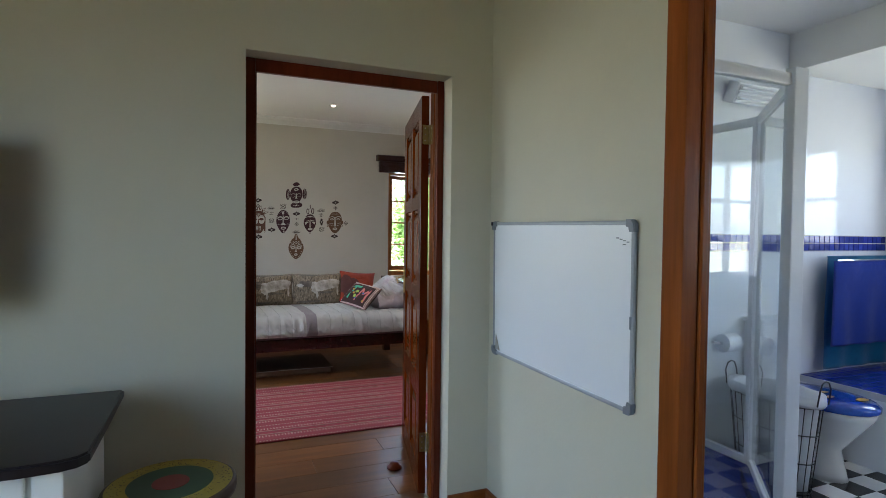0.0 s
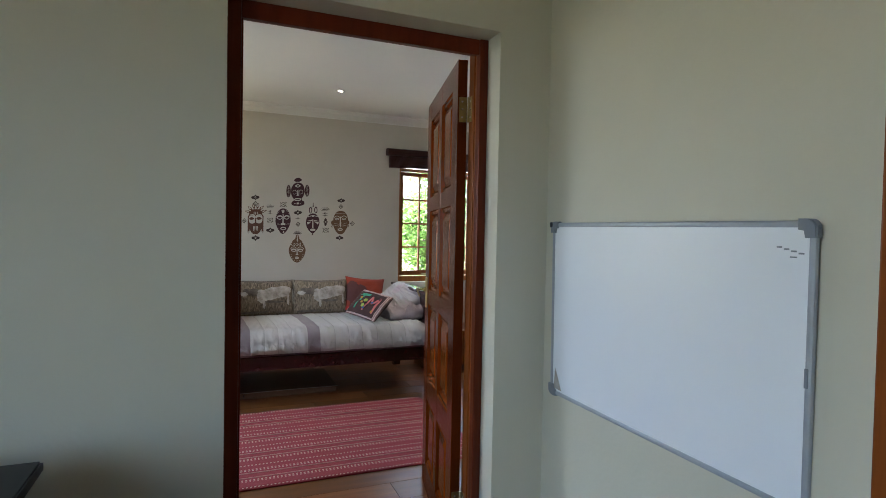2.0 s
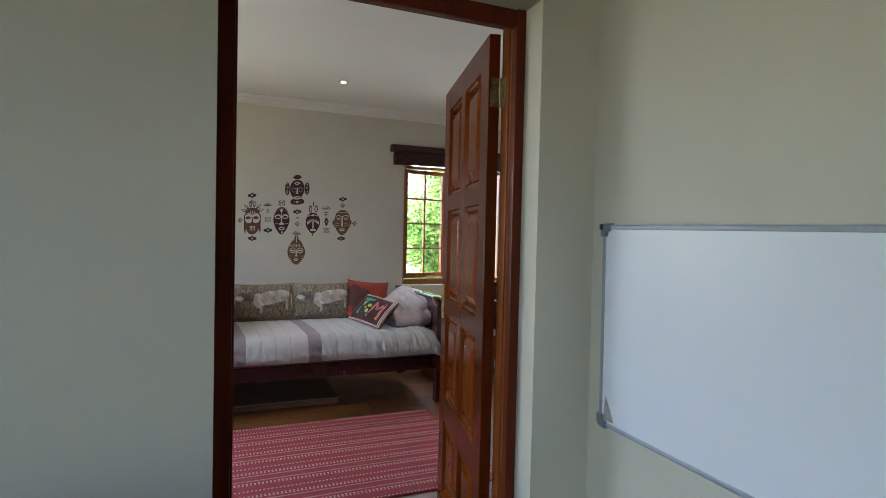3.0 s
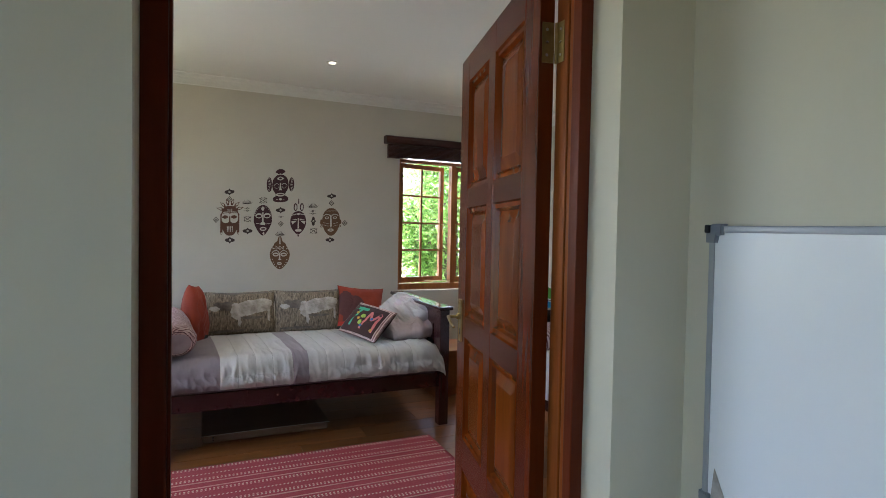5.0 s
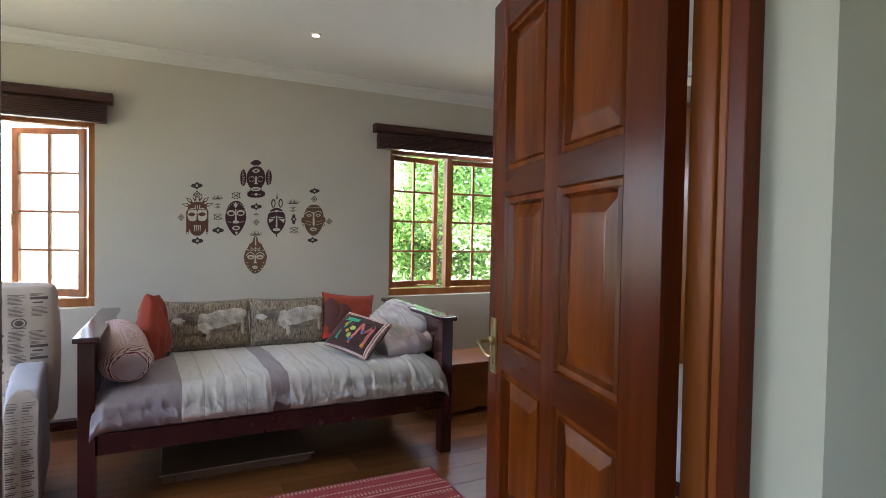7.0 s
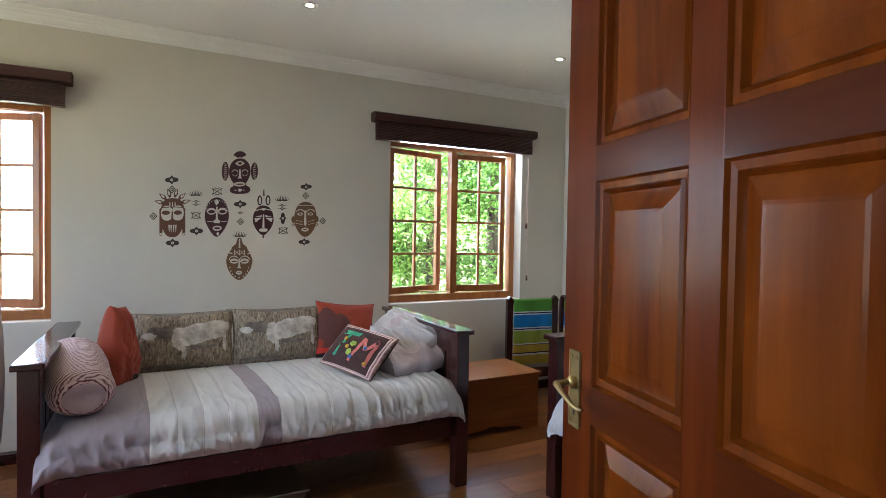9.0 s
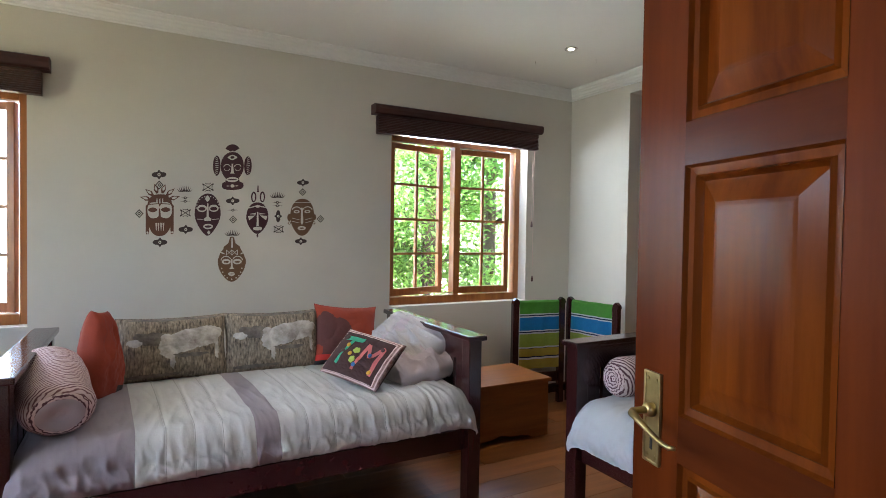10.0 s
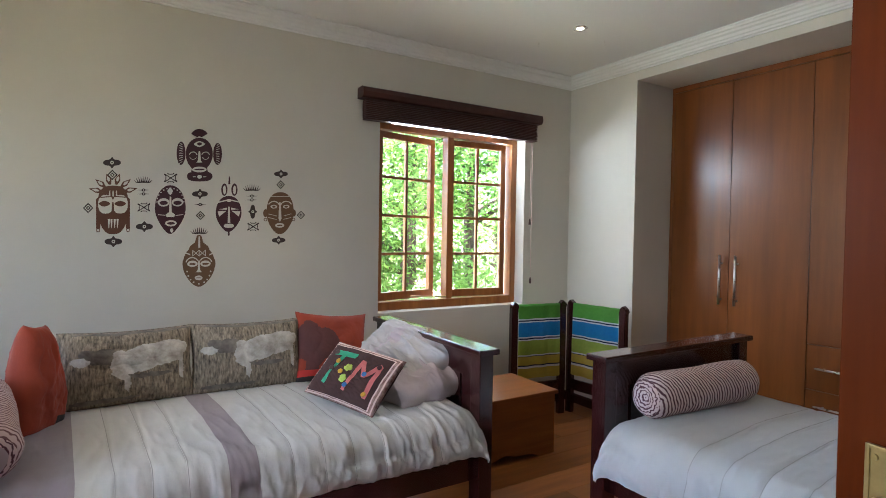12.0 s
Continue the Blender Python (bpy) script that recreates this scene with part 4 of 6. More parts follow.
def bolster(m, length, r, stripe, label, end=None, plain=None, squash=0.90):
    """A rolled cover: a wavy roll with spiral ends."""
    bm = bmesh.new()
    seg, nz = 40, 30
    rings = []
    for j in range(nz + 1):
        z = length * j / nz
        ring = []
        k = min(1.0, 0.80 + 0.2 * math.sqrt(min(1.0, min(z, length - z) / 0.045)))
        for i in range(seg):
            a = 2 * math.pi * i / seg
            rr = r * k * (1 + 0.06 * noise.noise((math.cos(a) * 1.2, math.sin(a) * 1.2, z * 5)) + 0.02 * noise.noise((math.cos(a) * 4, math.sin(a) * 4, z * 14)))
            ring.append(bm.verts.new((rr * math.cos(a), rr * math.sin(a) * squash, z)))
        rings.append(ring)
    for a, b in zip(rings, rings[1:]):
        for i in range(seg):
            bm.faces.new((a[i], a[(i + 1) % seg], b[(i + 1) % seg], b[i])).smooth = True
    caps = [([v.co.copy() for v in ring], zz) for ring, zz in ((rings[0], -1), (rings[-1], 1))]
    t = thing("bolster", label, "bolster", m, "striped bolsters")
    part("cover", bm, stripe, t)
    for coords, zz in caps:
        bm = bmesh.new()
        ring = [bm.verts.new(c) for c in coords]
        prev = ring
        for q, (sc, off) in enumerate(((0.90, 0.007), (0.78, 0.011), (0.64, 0.012), (0.5, 0.011), (0.34, 0.008), (0.16, 0.001))):
            nxt = [bm.verts.new((v.co.x * sc, v.co.y * sc, ring[0].co.z + zz * off)) for v in ring]
            for i in range(seg):
                f = bm.faces.new((prev[i], prev[(i + 1) % seg], nxt[(i + 1) % seg], nxt[i]))
                f.smooth, f.material_index = True, 1 if plain and sc < 0.65 else 0
            prev = nxt
        bm.faces.new(prev).material_index = 1 if plain else 0
        part("gathered_end", bm, [end or stripe, plain or stripe], t)
    return t


bolster(pose(0.762, 7.815, 0.668, -78, 0, 12), 0.44, 0.120, FINESTRIPE, "plump striped bolster lying against the bed end", BOLSTERRINGS, LILAC, 0.80)
bolster(pose(2.945, 7.325, 0.662, 0, 90, -3), 0.66, 0.096, BOLSTERSTRIPE, "round lilac and white striped bolster before the bed end", BOLSTERRINGS)


# ---- rug ----
def rug():
    t = thing("rug", "red flat-woven rug with cream and pink stripes", "rug")
    x0, x1, y0, y1 = 0.42, 2.272, 6.362, 7.590
    bm = bmesh.new()
    nx, ny = 40, 30
    g = [[bm.verts.new((x0 + (x1 - x0) * i / nx, y0 + (y1 - y0) * j / ny, 0.007 + 0.0015 * noise.noise((i * 0.4, j * 0.4, 0)))) for j in range(ny + 1)] for i in range(nx + 1)]
    for i in range(nx):
        for j in range(ny):
            bm.faces.new((g[i][j], g[i + 1][j], g[i + 1][j + 1], g[i][j + 1])).smooth = True
    r = bmesh.ops.extrude_face_region(bm, geom=bm.faces[:])
    for v in r["geom"]:
        if isinstance(v, bmesh.types.BMVert):
            v.co.z = 0.001
    part("weave", bm, RUGRED, t)
    # lines and dashed rows repeat across the width
    y, k = y0 + 0.012, 0
    step = [("dash", RUGCREAM), ("gap", 0.055), ("dash", RUGPINK), ("dash", RUGCREAM), ("gap", 0.018), ("line", RUGPINK), ("gap", 0.045), ("line", RUGPINK), ("gap", 0.012), ("dash", RUGCREAM), ("dash", RUGPINK), ("gap", 0.040)]
    while y < y1 - 0.012:
        kind, val = step[k % len(step)]
        k += 1
        if kind == "gap":
            y += val
            continue
        if kind == "line":
            part("stripe", box(x0 + 0.004, x1 - 0.004, y, y + 0.006, 0.0065, 0.0098), val, t)
            y += 0.014
        else:
            bm = bmesh.new()
            n = 92
            for i in range(n):
                x = x0 + 0.01 + (x1 - x0 - 0.02) * i / n
                z0, z1 = 0.0065, 0.0098
                q = [bm.verts.new(p) for p in ((x, y, z1), (x + 0.009, y, z1), (x + 0.012, y + 0.011, z1), (x + 0.003, y + 0.011, z1))]
                bm.faces.new(q)
            ob = part("dashed_stripe", bm, val, t)
            ob["kind"] = "stuff"
            y += 0.0155
    return t


rug()

# ---- armchair ----
def arm_front(z):
    """How far forward the front of the arm stands at a height."""
    marks = ((0.0, 0.02), (0.06, 0.02), (0.36, -0.02), (0.50, 0.02), (0.60, 0.10), (0.7, 0.16))
    for (za, ya), (zb, yb) in zip(marks, marks[1:]):
        if z <= zb:
            return ya + (yb - ya) * (z - za) / (zb - za)
    return 0.16


def armchair(m):
    t = thing("armchair", "armchair in sepia newsprint fabric with pale blue-grey arms", "armchair", m)

    def soft(name, x0, x1, y0, y1, z0, z1, r, material, label=""):
        bm = box(x0, x1, y0, y1, z0, z1, r)
        bmesh.ops.subdivide_edges(bm, edges=bm.edges[:], cuts=3, use_grid_fill=True)
        c = Vector(((x0 + x1) / 2, (y0 + y1) / 2, (z0 + z1) / 2))
        for v in bm.verts:
            q = v.co - c
            k = [abs(q.x) / (x1 - x0) * 2, abs(q.y) / (y1 - y0) * 2, abs(q.z) / (z1 - z0) * 2]
            v.co += Vector((q.x * 0.05 * (1 - k[1] ** 2) * (1 - k[2] ** 2), q.y * 0.10 * (1 - k[0] ** 2) * (1 - k[2] ** 2), q.z * 0.05 * (1 - k[0] ** 2) * (1 - k[1] ** 2)))
        return part(name, bm, material, t, label, True)
    soft("backrest", -0.46, 0.395, 0.50, 0.70, 0.30, 1.03, 0.05, CREAMPRINT, "high back in sepia newsprint fabric")
    soft("seat_cushion", -0.30, 0.24, 0.0, 0.52, 0.33, 0.48, 0.04, CREAMPRINT)
    soft("base", -0.32, 0.25, 0.03, 0.60, 0.08, 0.34, 0.02, CREAMPRINT)
    for s, cx in ((1, 0.30), (-1, -0.38)):
        out = [(0.02, 0.06), (0.62, 0.06), (0.66, 0.40), (0.62, 0.60), (0.45, 0.645), (0.25, 0.64), (0.10, 0.60), (0.02, 0.50), (-0.02, 0.36)]
        bm = bmesh.new()
        a = [bm.verts.new((cx - 0.065, y, z)) for y, z in out]
        b = [bm.verts.new((cx + 0.065, y, z)) for y, z in out]
        for k in range(len(out)):
            bm.faces.new((a[k], a[(k + 1) % len(out)], b[(k + 1) % len(out)], b[k]))
        bm.faces.new(a), bm.faces.new(b)
        bmesh.ops.bevel(bm, geom=bm.edges[:], offset=0.022, segments=3, affect="EDGES", profile=0.5)
        part("arm", bm, ARMFAB, t, "pale blue-grey upholstered arm", True)
        # printed front facing of the arm
        fb = bmesh.new()
        prev = None
        for k in range(25):
            z = 0.07 + 0.52 * k / 24
            hw = 0.060 if z < 0.52 else 0.060 * math.sqrt(max(0.05, 1 - ((z - 0.52) / 0.075) ** 2))
            pair = [fb.verts.new((cx + sx * hw, arm_front(z) - 0.003, z)) for sx in (-1, -0.3, 0.3, 1)]
            if prev:
                for q in range(3):
                    fb.faces.new((prev[q], prev[q + 1], pair[q + 1], pair[q])).smooth = True
            prev = pair
        bmesh.ops.solidify(fb, geom=fb.faces[:], thickness=0.006)
        part("arm_facing", fb, CREAMPRINT, t, "newsprint facing with piped edge")
    for x in (-0.34, 0.27):
        for y in (0.05, 0.58):
            part("foot", lathe([(0.018, 0), (0.025, 0.08)], 12, "z", (x, y, 0)), BEDWOOD, t)
    # blocks and lines of unreadable sepia print
    rnd = random.Random(9)
    bm = bmesh.new()

    def front(x, z):
        """The bulging front of the backrest."""
        kx, kz = abs(x + 0.0325) / 0.4275, abs(z - 0.665) / 0.365
        return 0.4985 - 0.0105 * max(0.0, 1 - kx * kx) * max(0.0, 1 - kz * kz)

    def ink(x0, x1, z0, z1):
        n = max(1, int((x1 - x0) / 0.02))
        for k in range(n):
            xa, xb = x0 + (x1 - x0) * k / n, x0 + (x1 - x0) * (k + 1) / n
            bm.faces.new([bm.verts.new((x, front(x, z), z)) for x, z in ((xa, z0), (xb, z0), (xb, z1), (xa, z1))])
    for r in range(8):
        for c in range(9):
            x, z = -0.43 + c * 0.090 + rnd.uniform(-0.006, 0.006), 0.50 + r * 0.062
            kind = rnd.random()
            if kind < 0.5:
                for q in range(8):
                    ink(x + 0.003 * (q % 3), x + 0.045 + rnd.uniform(0, 0.032), z + q * 0.0066, z + q * 0.0066 + 0.0028)
            elif kind < 0.58:
                for ra, rb in ((0.026, 0.021), (0.015, 0.0)):
                    for i in range(14):
                        a0, a1 = i * math.pi / 7, (i + 1) * math.pi / 7
                        ps = [(x + 0.04 + q * 1.25 * math.cos(w), z + 0.028 + q * math.sin(w)) for q, w in ((ra, a0), (ra, a1), (rb, a1), (rb, a0))]
                        if rb:
                            bm.faces.new([bm.verts.new((px, front(px, pz), pz)) for px, pz in ps])
                        else:
                            bm.faces.new([bm.verts.new((px, front(px, pz), pz)) for px, pz in ps[:3]])
                ink(x + 0.01, x + 0.07, z + 0.0005, z + 0.0045)
            elif kind < 0.95:
                ink(x, x + 0.075, z + 0.024, z + 0.038)
                ink(x + 0.01, x + 0.055, z + 0.004, z + 0.012)
                for q in range(3):
                    ink(x, x + 0.03 + rnd.uniform(0, 0.03), z + 0.043 + q * 0.005, z + 0.0455 + q * 0.005)
    part("print", bm, PRINTINK, t, "faded sepia newsprint pattern")["kind"] = "stuff"
    bm = bmesh.new()
    for cx in (0.30, -0.38):
        for q in range(44):
            z = 0.09 + q * 0.0105
            tall = rnd.choice((0.003, 0.003, 0.006))
            if q % 9 == 8:
                continue
            for xx in (cx - 0.054, cx + 0.002):
                w = rnd.uniform(0.025, 0.05)
                qd = [bm.verts.new(p) for p in ((xx, arm_front(z) - 0.012, z), (xx + w, arm_front(z) - 0.012, z), (xx + w, arm_front(z + tall) - 0.012, z + tall), (xx, arm_front(z + tall) - 0.012, z + tall))]
                bm.faces.new(qd)
    part("print", bm, PRINTINK, t)["kind"] = "stuff"
    return t


armchair(pose(0.055, 7.72, 0, 0, 0, 6))

# ---- chest, towel racks, under-bed box ----
def chest():
    t = thing("blanket_chest", "low orange-brown wooden blanket chest under the window", "chest", pose(2.64, 8.32, 0))
    part("top", box(-0.015, 0.765, -0.015, 0.44, 0.362, 0.385, 0.004), CHESTWOOD, t, "warm varnished wooden lid")
    part("front", box(0, 0.75, 0, 0.02, 0.06, 0.362, 0.001), CHESTWOOD, t)
    part("back", box(0, 0.75, 0.41, 0.43, 0.06, 0.362), CHESTWOOD, t)
    part("side", box(0, 0.02, 0.02, 0.41, 0.0, 0.362), CHESTWOOD, t)
    part("side", box(0.73, 0.75, 0.02, 0.41, 0.0, 0.362), CHESTWOOD, t)
    out = [(0, 0.0), (0.12, 0.0), (0.16, 0.02), (0.22, 0.03), (0.30, 0.032), (0.345, 0.045), (0.375, 0.05), (0.405, 0.045), (0.45, 0.032), (0.53, 0.03), (0.59, 0.02), (0.63, 0.0), (0.75, 0.0), (0.75, 0.06), (0, 0.06)]
    bm = plate(out, 0.02)
    for v in bm.verts:
        v.co.y += 0.0195
    part("apron", bm, CHESTWOOD, t, "scalloped base board")
    return t


chest()


def towel_rack(m, label, L):
    """Two shaped posts with rails, a striped beach towel over the top rail."""
    t = thing("towel_rack", label, "towel rack", m, "towel racks")
    out = [(0, 0), (0.05, 0), (0.05, 0.79), (0.058, 0.805), (0.05, 0.825), (0.025, 0.843), (0.005, 0.825), (0.0, 0.80)]
    for x in (0.0, L - 0.05):
        bm = plate([(px + x, pz) for px, pz in out], 0.045, 0.004)
        part("post", bm, BEDWOOD, t)
    part("rail", box(0.04, L - 0.04, -0.034, -0.012, 0.770, 0.800, 0.004), BEDWOODX, t)
    part("rail", box(0.04, L - 0.04, -0.034, -0.012, 0.17, 0.25, 0.004), BEDWOODX, t)
    return t


def beach_towel(m, sd, L):
    bands = [("yellow", 0.075), ("white", 0.012), ("navy", 0.008), ("yellow", 0.06), ("navy", 0.006), ("white", 0.008), ("lime", 0.105), ("white", 0.008), ("navy", 0.008), ("white", 0.01), ("blue", 0.10), ("white", 0.01), ("navy", 0.008), ("white", 0.012), ("green", 0.30)]
    names = list(STRIPES)
    bm = bmesh.new()
    total = 0.60
    n, nx = 130, 20
    rows = []
    for j in range(n + 1):
        s = total * j / n + 0.0
        row = []
        for i in range(nx + 1):
            x = 0.055 + (L - 0.11) * i / nx
            rip = 0.006 * math.sin(i * 0.9 + sd) + 0.008 * noise.noise((i * 0.25, s * 4, sd))
            if s < 0.52:
                p = (x + 0.006 * noise.noise((s * 5, sd, 1)), -0.043 + rip - 0.012 * (0.52 - s), 0.810 - (0.52 - s))
            else:
                a = min(1, (s - 0.52) / 0.05)
                p = (x, -0.043 + rip + 0.045 * a, 0.810 + 0.012 * math.sin(a * math.pi) - max(0, s - 0.57))
            row.append(bm.verts.new(p))
        rows.append(row)
    acc, edges = 0.0, []
    for nm, wd in bands:
        edges.append((acc, acc + wd, names.index(nm)))
        acc += wd
    for j in range(n):
        s = total * (j + 0.5) / n
        mi = next((k for a, b, k in edges if a <= s < b), names.index("green"))
        for i in range(nx):
            f = bm.faces.new((rows[j][i], rows[j][i + 1], rows[j + 1][i + 1], rows[j + 1][i]))
            f.material_index, f.smooth = mi, True
    bmesh.ops.solidify(bm, geom=bm.faces[:], thickness=0.006)
    return solid("beach_towel", bm, list(STRIPES.values()), "green, blue, lime and yellow striped beach towel over the rack", "towel", m, group="beach towels")


RACK1, RACK2 = pose(3.52, 8.935, 0, 0, 0, -8), pose(4.06, 8.87, 0, 0, 0, -84)
towel_rack(RACK1, "dark wooden towel rack standing before the window wall", 0.465)
beach_towel(RACK1, 1.0, 0.465)
towel_rack(RACK2, "dark wooden towel rack standing in the room corner", 0.50)
beach_towel(RACK2, 3.4, 0.50)

t = thing("storage_box", "flat smoky brown-grey under-bed storage case with a pale piped lid", "storage box", pose(0.90, 7.95, 0))
part("case", box(0, 0.78, 0, 0.60, 0.001, 0.042, 0.015), BAGGREY, t)
part("lid", box(-0.008, 0.788, -0.008, 0.608, 0.042, 0.054, 0.005), BAGGREY, t)
part("piping", tube([(-0.010, -0.010, 0.053), (0.2, -0.012, 0.056), (0.45, -0.012, 0.057), (0.79, -0.010, 0.054)], 0.0022, 6), SEAM, t, "pale piped edge")
part("handle", tube([(0.06, -0.002, 0.040), (0.06, -0.012, 0.036), (0.06, -0.012, 0.022), (0.06, -0.002, 0.016)], 0.004, 6), BLACKPLASTIC, t)

# ---- fitted closet ----
CX = 4.63
t = thing("fitted_closet", "built-in closet with plain orange-brown veneer doors", "closet")
part("carcass", box(CX + 0.022, 5.19, DOORY1 + 0.01, 8.445, 0.06, 2.41), CLOSETWOOD, t)
part("plinth", box(CX + 0.05, 5.19, DOORY1 + 0.01, 8.445, 0.0, 0.06), BLACKPLASTIC, t)
part("trim", box(CX - 0.002, CX + 0.02, DOORY1 + 0.01, 8.447, 2.378, 2.415, 0.002), CLOSETWOOD, t)
part("side_trim", box(CX - 0.002, CX + 0.02, 8.425, 8.447, 0.06, 2.378, 0.002), CLOSETWOOD, t)
edges = [8.423, 7.988, 7.497, 7.005, 6.515, 6.02, 5.40]
for k, (y1, y0) in enumerate(zip(edges, edges[1:])):
    z0 = 0.70 if k in (2, 3) else 0.065
    d = part("closet_door", box(CX, CX + 0.02, y0 + 0.002, y1 - 0.002, z0, 2.374, 0.0015), CLOSETWOOD, t)
    hy = (y0 + 0.046) if k % 2 == 0 else (y1 - 0.062)
    if k < 2:
        hb = bmesh.new()
        add_tube(hb, [(CX - 0.034, hy, 0.872), (CX - 0.034, hy, 1.205)], 0.0075, 12)
        add_tube(hb, [(CX, hy, 0.905), (CX - 0.034, hy, 0.905)], 0.005, 8)
        add_tube(hb, [(CX, hy, 1.15), (CX - 0.034, hy, 1.15)], 0.005, 8)
        part("handle", hb, STEEL, d, "brushed steel bar handle", True)
for y1, y0 in ((edges[2], edges[3]), (edges[3], edges[4])):
    for z0, z1 in ((0.43, 0.696), (0.25, 0.426), (0.065, 0.246)):
        d = part("drawer_front", box(CX, CX + 0.02, y0 + 0.002, y1 - 0.002, z0, z1, 0.0015), CLOSETWOOD, t)
        hb = bmesh.new()
        zc = (z0 + z1) / 2
        add_tube(hb, [(CX - 0.03, y0 + 0.06, zc), (CX - 0.03, y1 - 0.06, zc)], 0.006, 8)
        add_tube(hb, [(CX, y0 + 0.1, zc), (CX - 0.03, y0 + 0.1, zc)], 0.005, 6)
        add_tube(hb, [(CX, y1 - 0.1, zc), (CX - 0.03, y1 - 0.1, zc)], 0.005, 6)
        part("handle", hb, STEEL, d, "brushed steel bar handle", True)

# ---- ceiling fittings ----
def downlight(x, y, lit):
    t = thing("downlight", "small recessed ceiling downlight with a steel ring" + (", lit" if lit else ""), "ceiling light", pose(x, y, CEILING), "ceiling downlights")
    part("ring", lathe([(0.0225, -0.001), (0.041, -0.001), (0.043, -0.004), (0.039, -0.008), (0.030, -0.006)], 28), STEEL, t, smooth=True)
    part("bulb", lathe([(0.022, -0.002), (0.021, -0.006), (0.014, -0.009), (0.004, -0.010)], 20), GLOW, t, "glowing halogen bulb")


downlight(1.735, 8.22, True)
downlight(3.456, 8.24, True)
for x, y in ((3.417, 8.559), (3.745, 8.311)):
    solid("ceiling_hook", tube([(x, y, CEILING), (x, y, CEILING - 0.012), (x + 0.004, y, CEILING - 0.024), (x - 0.002, y, CEILING - 0.03)], 0.0018, 6), STEEL, "tiny metal hook screwed into the ceiling", "hook", group="ceiling hooks")
solid("door_stop", lathe([(0.042, 0.0), (0.042, 0.008), (0.030, 0.016), (0.022, 0.03), (0.0, 0.034)][:-1], 20), FRAMEWOOD, "round wooden door stop on the floor", "door stop", pose(1.60, 5.745, 0), True)


# ---- wall decals ----
DZ = 1.4175


def decal_xz(px, py):
    """Plan of the decal group: its own sheet units to metres on the wall."""
    x = 0.995 * (px - 513) * (px - 912) / (423 * 822) - 1.497 * (px - 90) * (px - 912) / (423 * 399) + 2.054 * (px - 90) * (px - 513) / (822 * 399)
    return x, DZ - (py - (394 + (px - 90) * 0.0389)) * (0.001272 + (px - 90) * 2.9e-7)


def flat(bm, pts, lift):
    vs = []
    for px, py in pts:
        x, z = decal_xz(px, py)
        vs.append(bm.verts.new((x, WALLY - lift, z)))
    if len(vs) > 2:
        f = bm.faces.new(vs)
        r = bmesh.ops.extrude_face_region(bm, geom=[f])
        for v in r["geom"]:
            if isinstance(v, bmesh.types.BMVert):
                v.co.y += 0.0009


def oval(cx, cy, rx, ry, n=28, power=2.0, low=1.0):
    pts = []
    for k in range(n):
        a = 2 * math.pi * k / n
        c, s = math.cos(a), math.sin(a)
        yy = math.copysign(abs(s) ** (2 / power), s)
        xx = math.copysign(abs(c) ** (2 / power), c)
        if yy > 0:
            xx *= 1 - (1 - low) * yy ** 1.5
        pts.append((cx + rx * xx, cy + ry * yy))
    return pts


def mask(label, ink, shapes, cuts, dark=(), lines=()):
    """One vinyl mask: dark silhouettes with wall-coloured inlays and dark pupils over them."""
    t = thing("wall_decal", label, "wall decal", group="mask decals")
    for k, (name, pts) in enumerate(shapes):
        bm = bmesh.new()
        flat(bm, pts, 0.0012 + 0.0003 * k)
        part(name, bm, ink, t)
    for name, pts in cuts:
        bm = bmesh.new()
        flat(bm, pts, 0.0050)
        part(name, bm, WALL, t)
    for name, pts in dark:
        bm = bmesh.new()
        flat(bm, pts, 0.0064)
        part(name, bm, ink, t)
    return t


def fan(cx, cy, r0, r1, a0, a1, n=9):
    out = [(cx + r1 * math.cos(radians(a0 + (a1 - a0) * k / n)), cy - r1 * math.sin(radians(a0 + (a1 - a0) * k / n))) for k in range(n + 1)]
    return out + [(cx + r0 * math.cos(radians(a1 - (a1 - a0) * k / n)), cy - r0 * math.sin(radians(a1 - (a1 - a0) * k / n))) for k in range(n + 1)]


# top mask with fan-shaped ears and headdress
mask("maroon vinyl mask decal with fan-shaped ears", DECAL_A,
     [("face", oval(513, 192, 52, 66, 32, 2.2, 0.72)), ("chin", oval(515, 274, 49, 20, 24, 2.6)), ("neck", [(485, 240), (543, 240), (548, 268), (480, 268)]),
      ("ear", oval(443, 185, 17, 45, 24)), ("ear", oval(583, 188, 17, 42, 24)), ("headdress", fan(513, 128, 8, 36, 28, 152))],
     [("brow", fan(489, 196, 14, 17, 15, 165)), ("brow", fan(537, 196, 14, 17, 15, 165)), *[("lash", fan(q, 196, 12, 14, 195, 345)) for q in (489, 537)],
      *[("comb", [(451 - 2 * abs(q) * 0.4, 185 + q * 8 - 1.2), (436, 185 + q * 10 - 1.2), (436, 185 + q * 10 + 1.2), (451 - 2 * abs(q) * 0.4, 185 + q * 8 + 1.2)]) for q in range(-4, 5)],
      *[("comb", [(576 + 2 * abs(q) * 0.4, 188 + q * 8 - 1.2), (590, 188 + q * 10 - 1.2), (590, 188 + q * 10 + 1.2), (576 + 2 * abs(q) * 0.4, 188 + q * 8 + 1.2)]) for q in range(-4, 5)],
      ("nose", [(510, 178), (516, 178), (519, 214), (524, 221), (502, 221), (507, 214)]), ("mouth", oval(513, 248, 28, 11)), ("jewel", oval(513, 150, 22, 12, 20, 1.3)), ("stud", oval(514, 276, 9, 7)), ("stroke", [(488, 274), (500, 275), (500, 277), (488, 278)]), ("stroke", [(528, 274), (540, 275), (540, 277), (528, 278)])],
     [("lips", oval(513, 248, 20, 3)), ("jewel_core", oval(513, 150, 9, 6))])
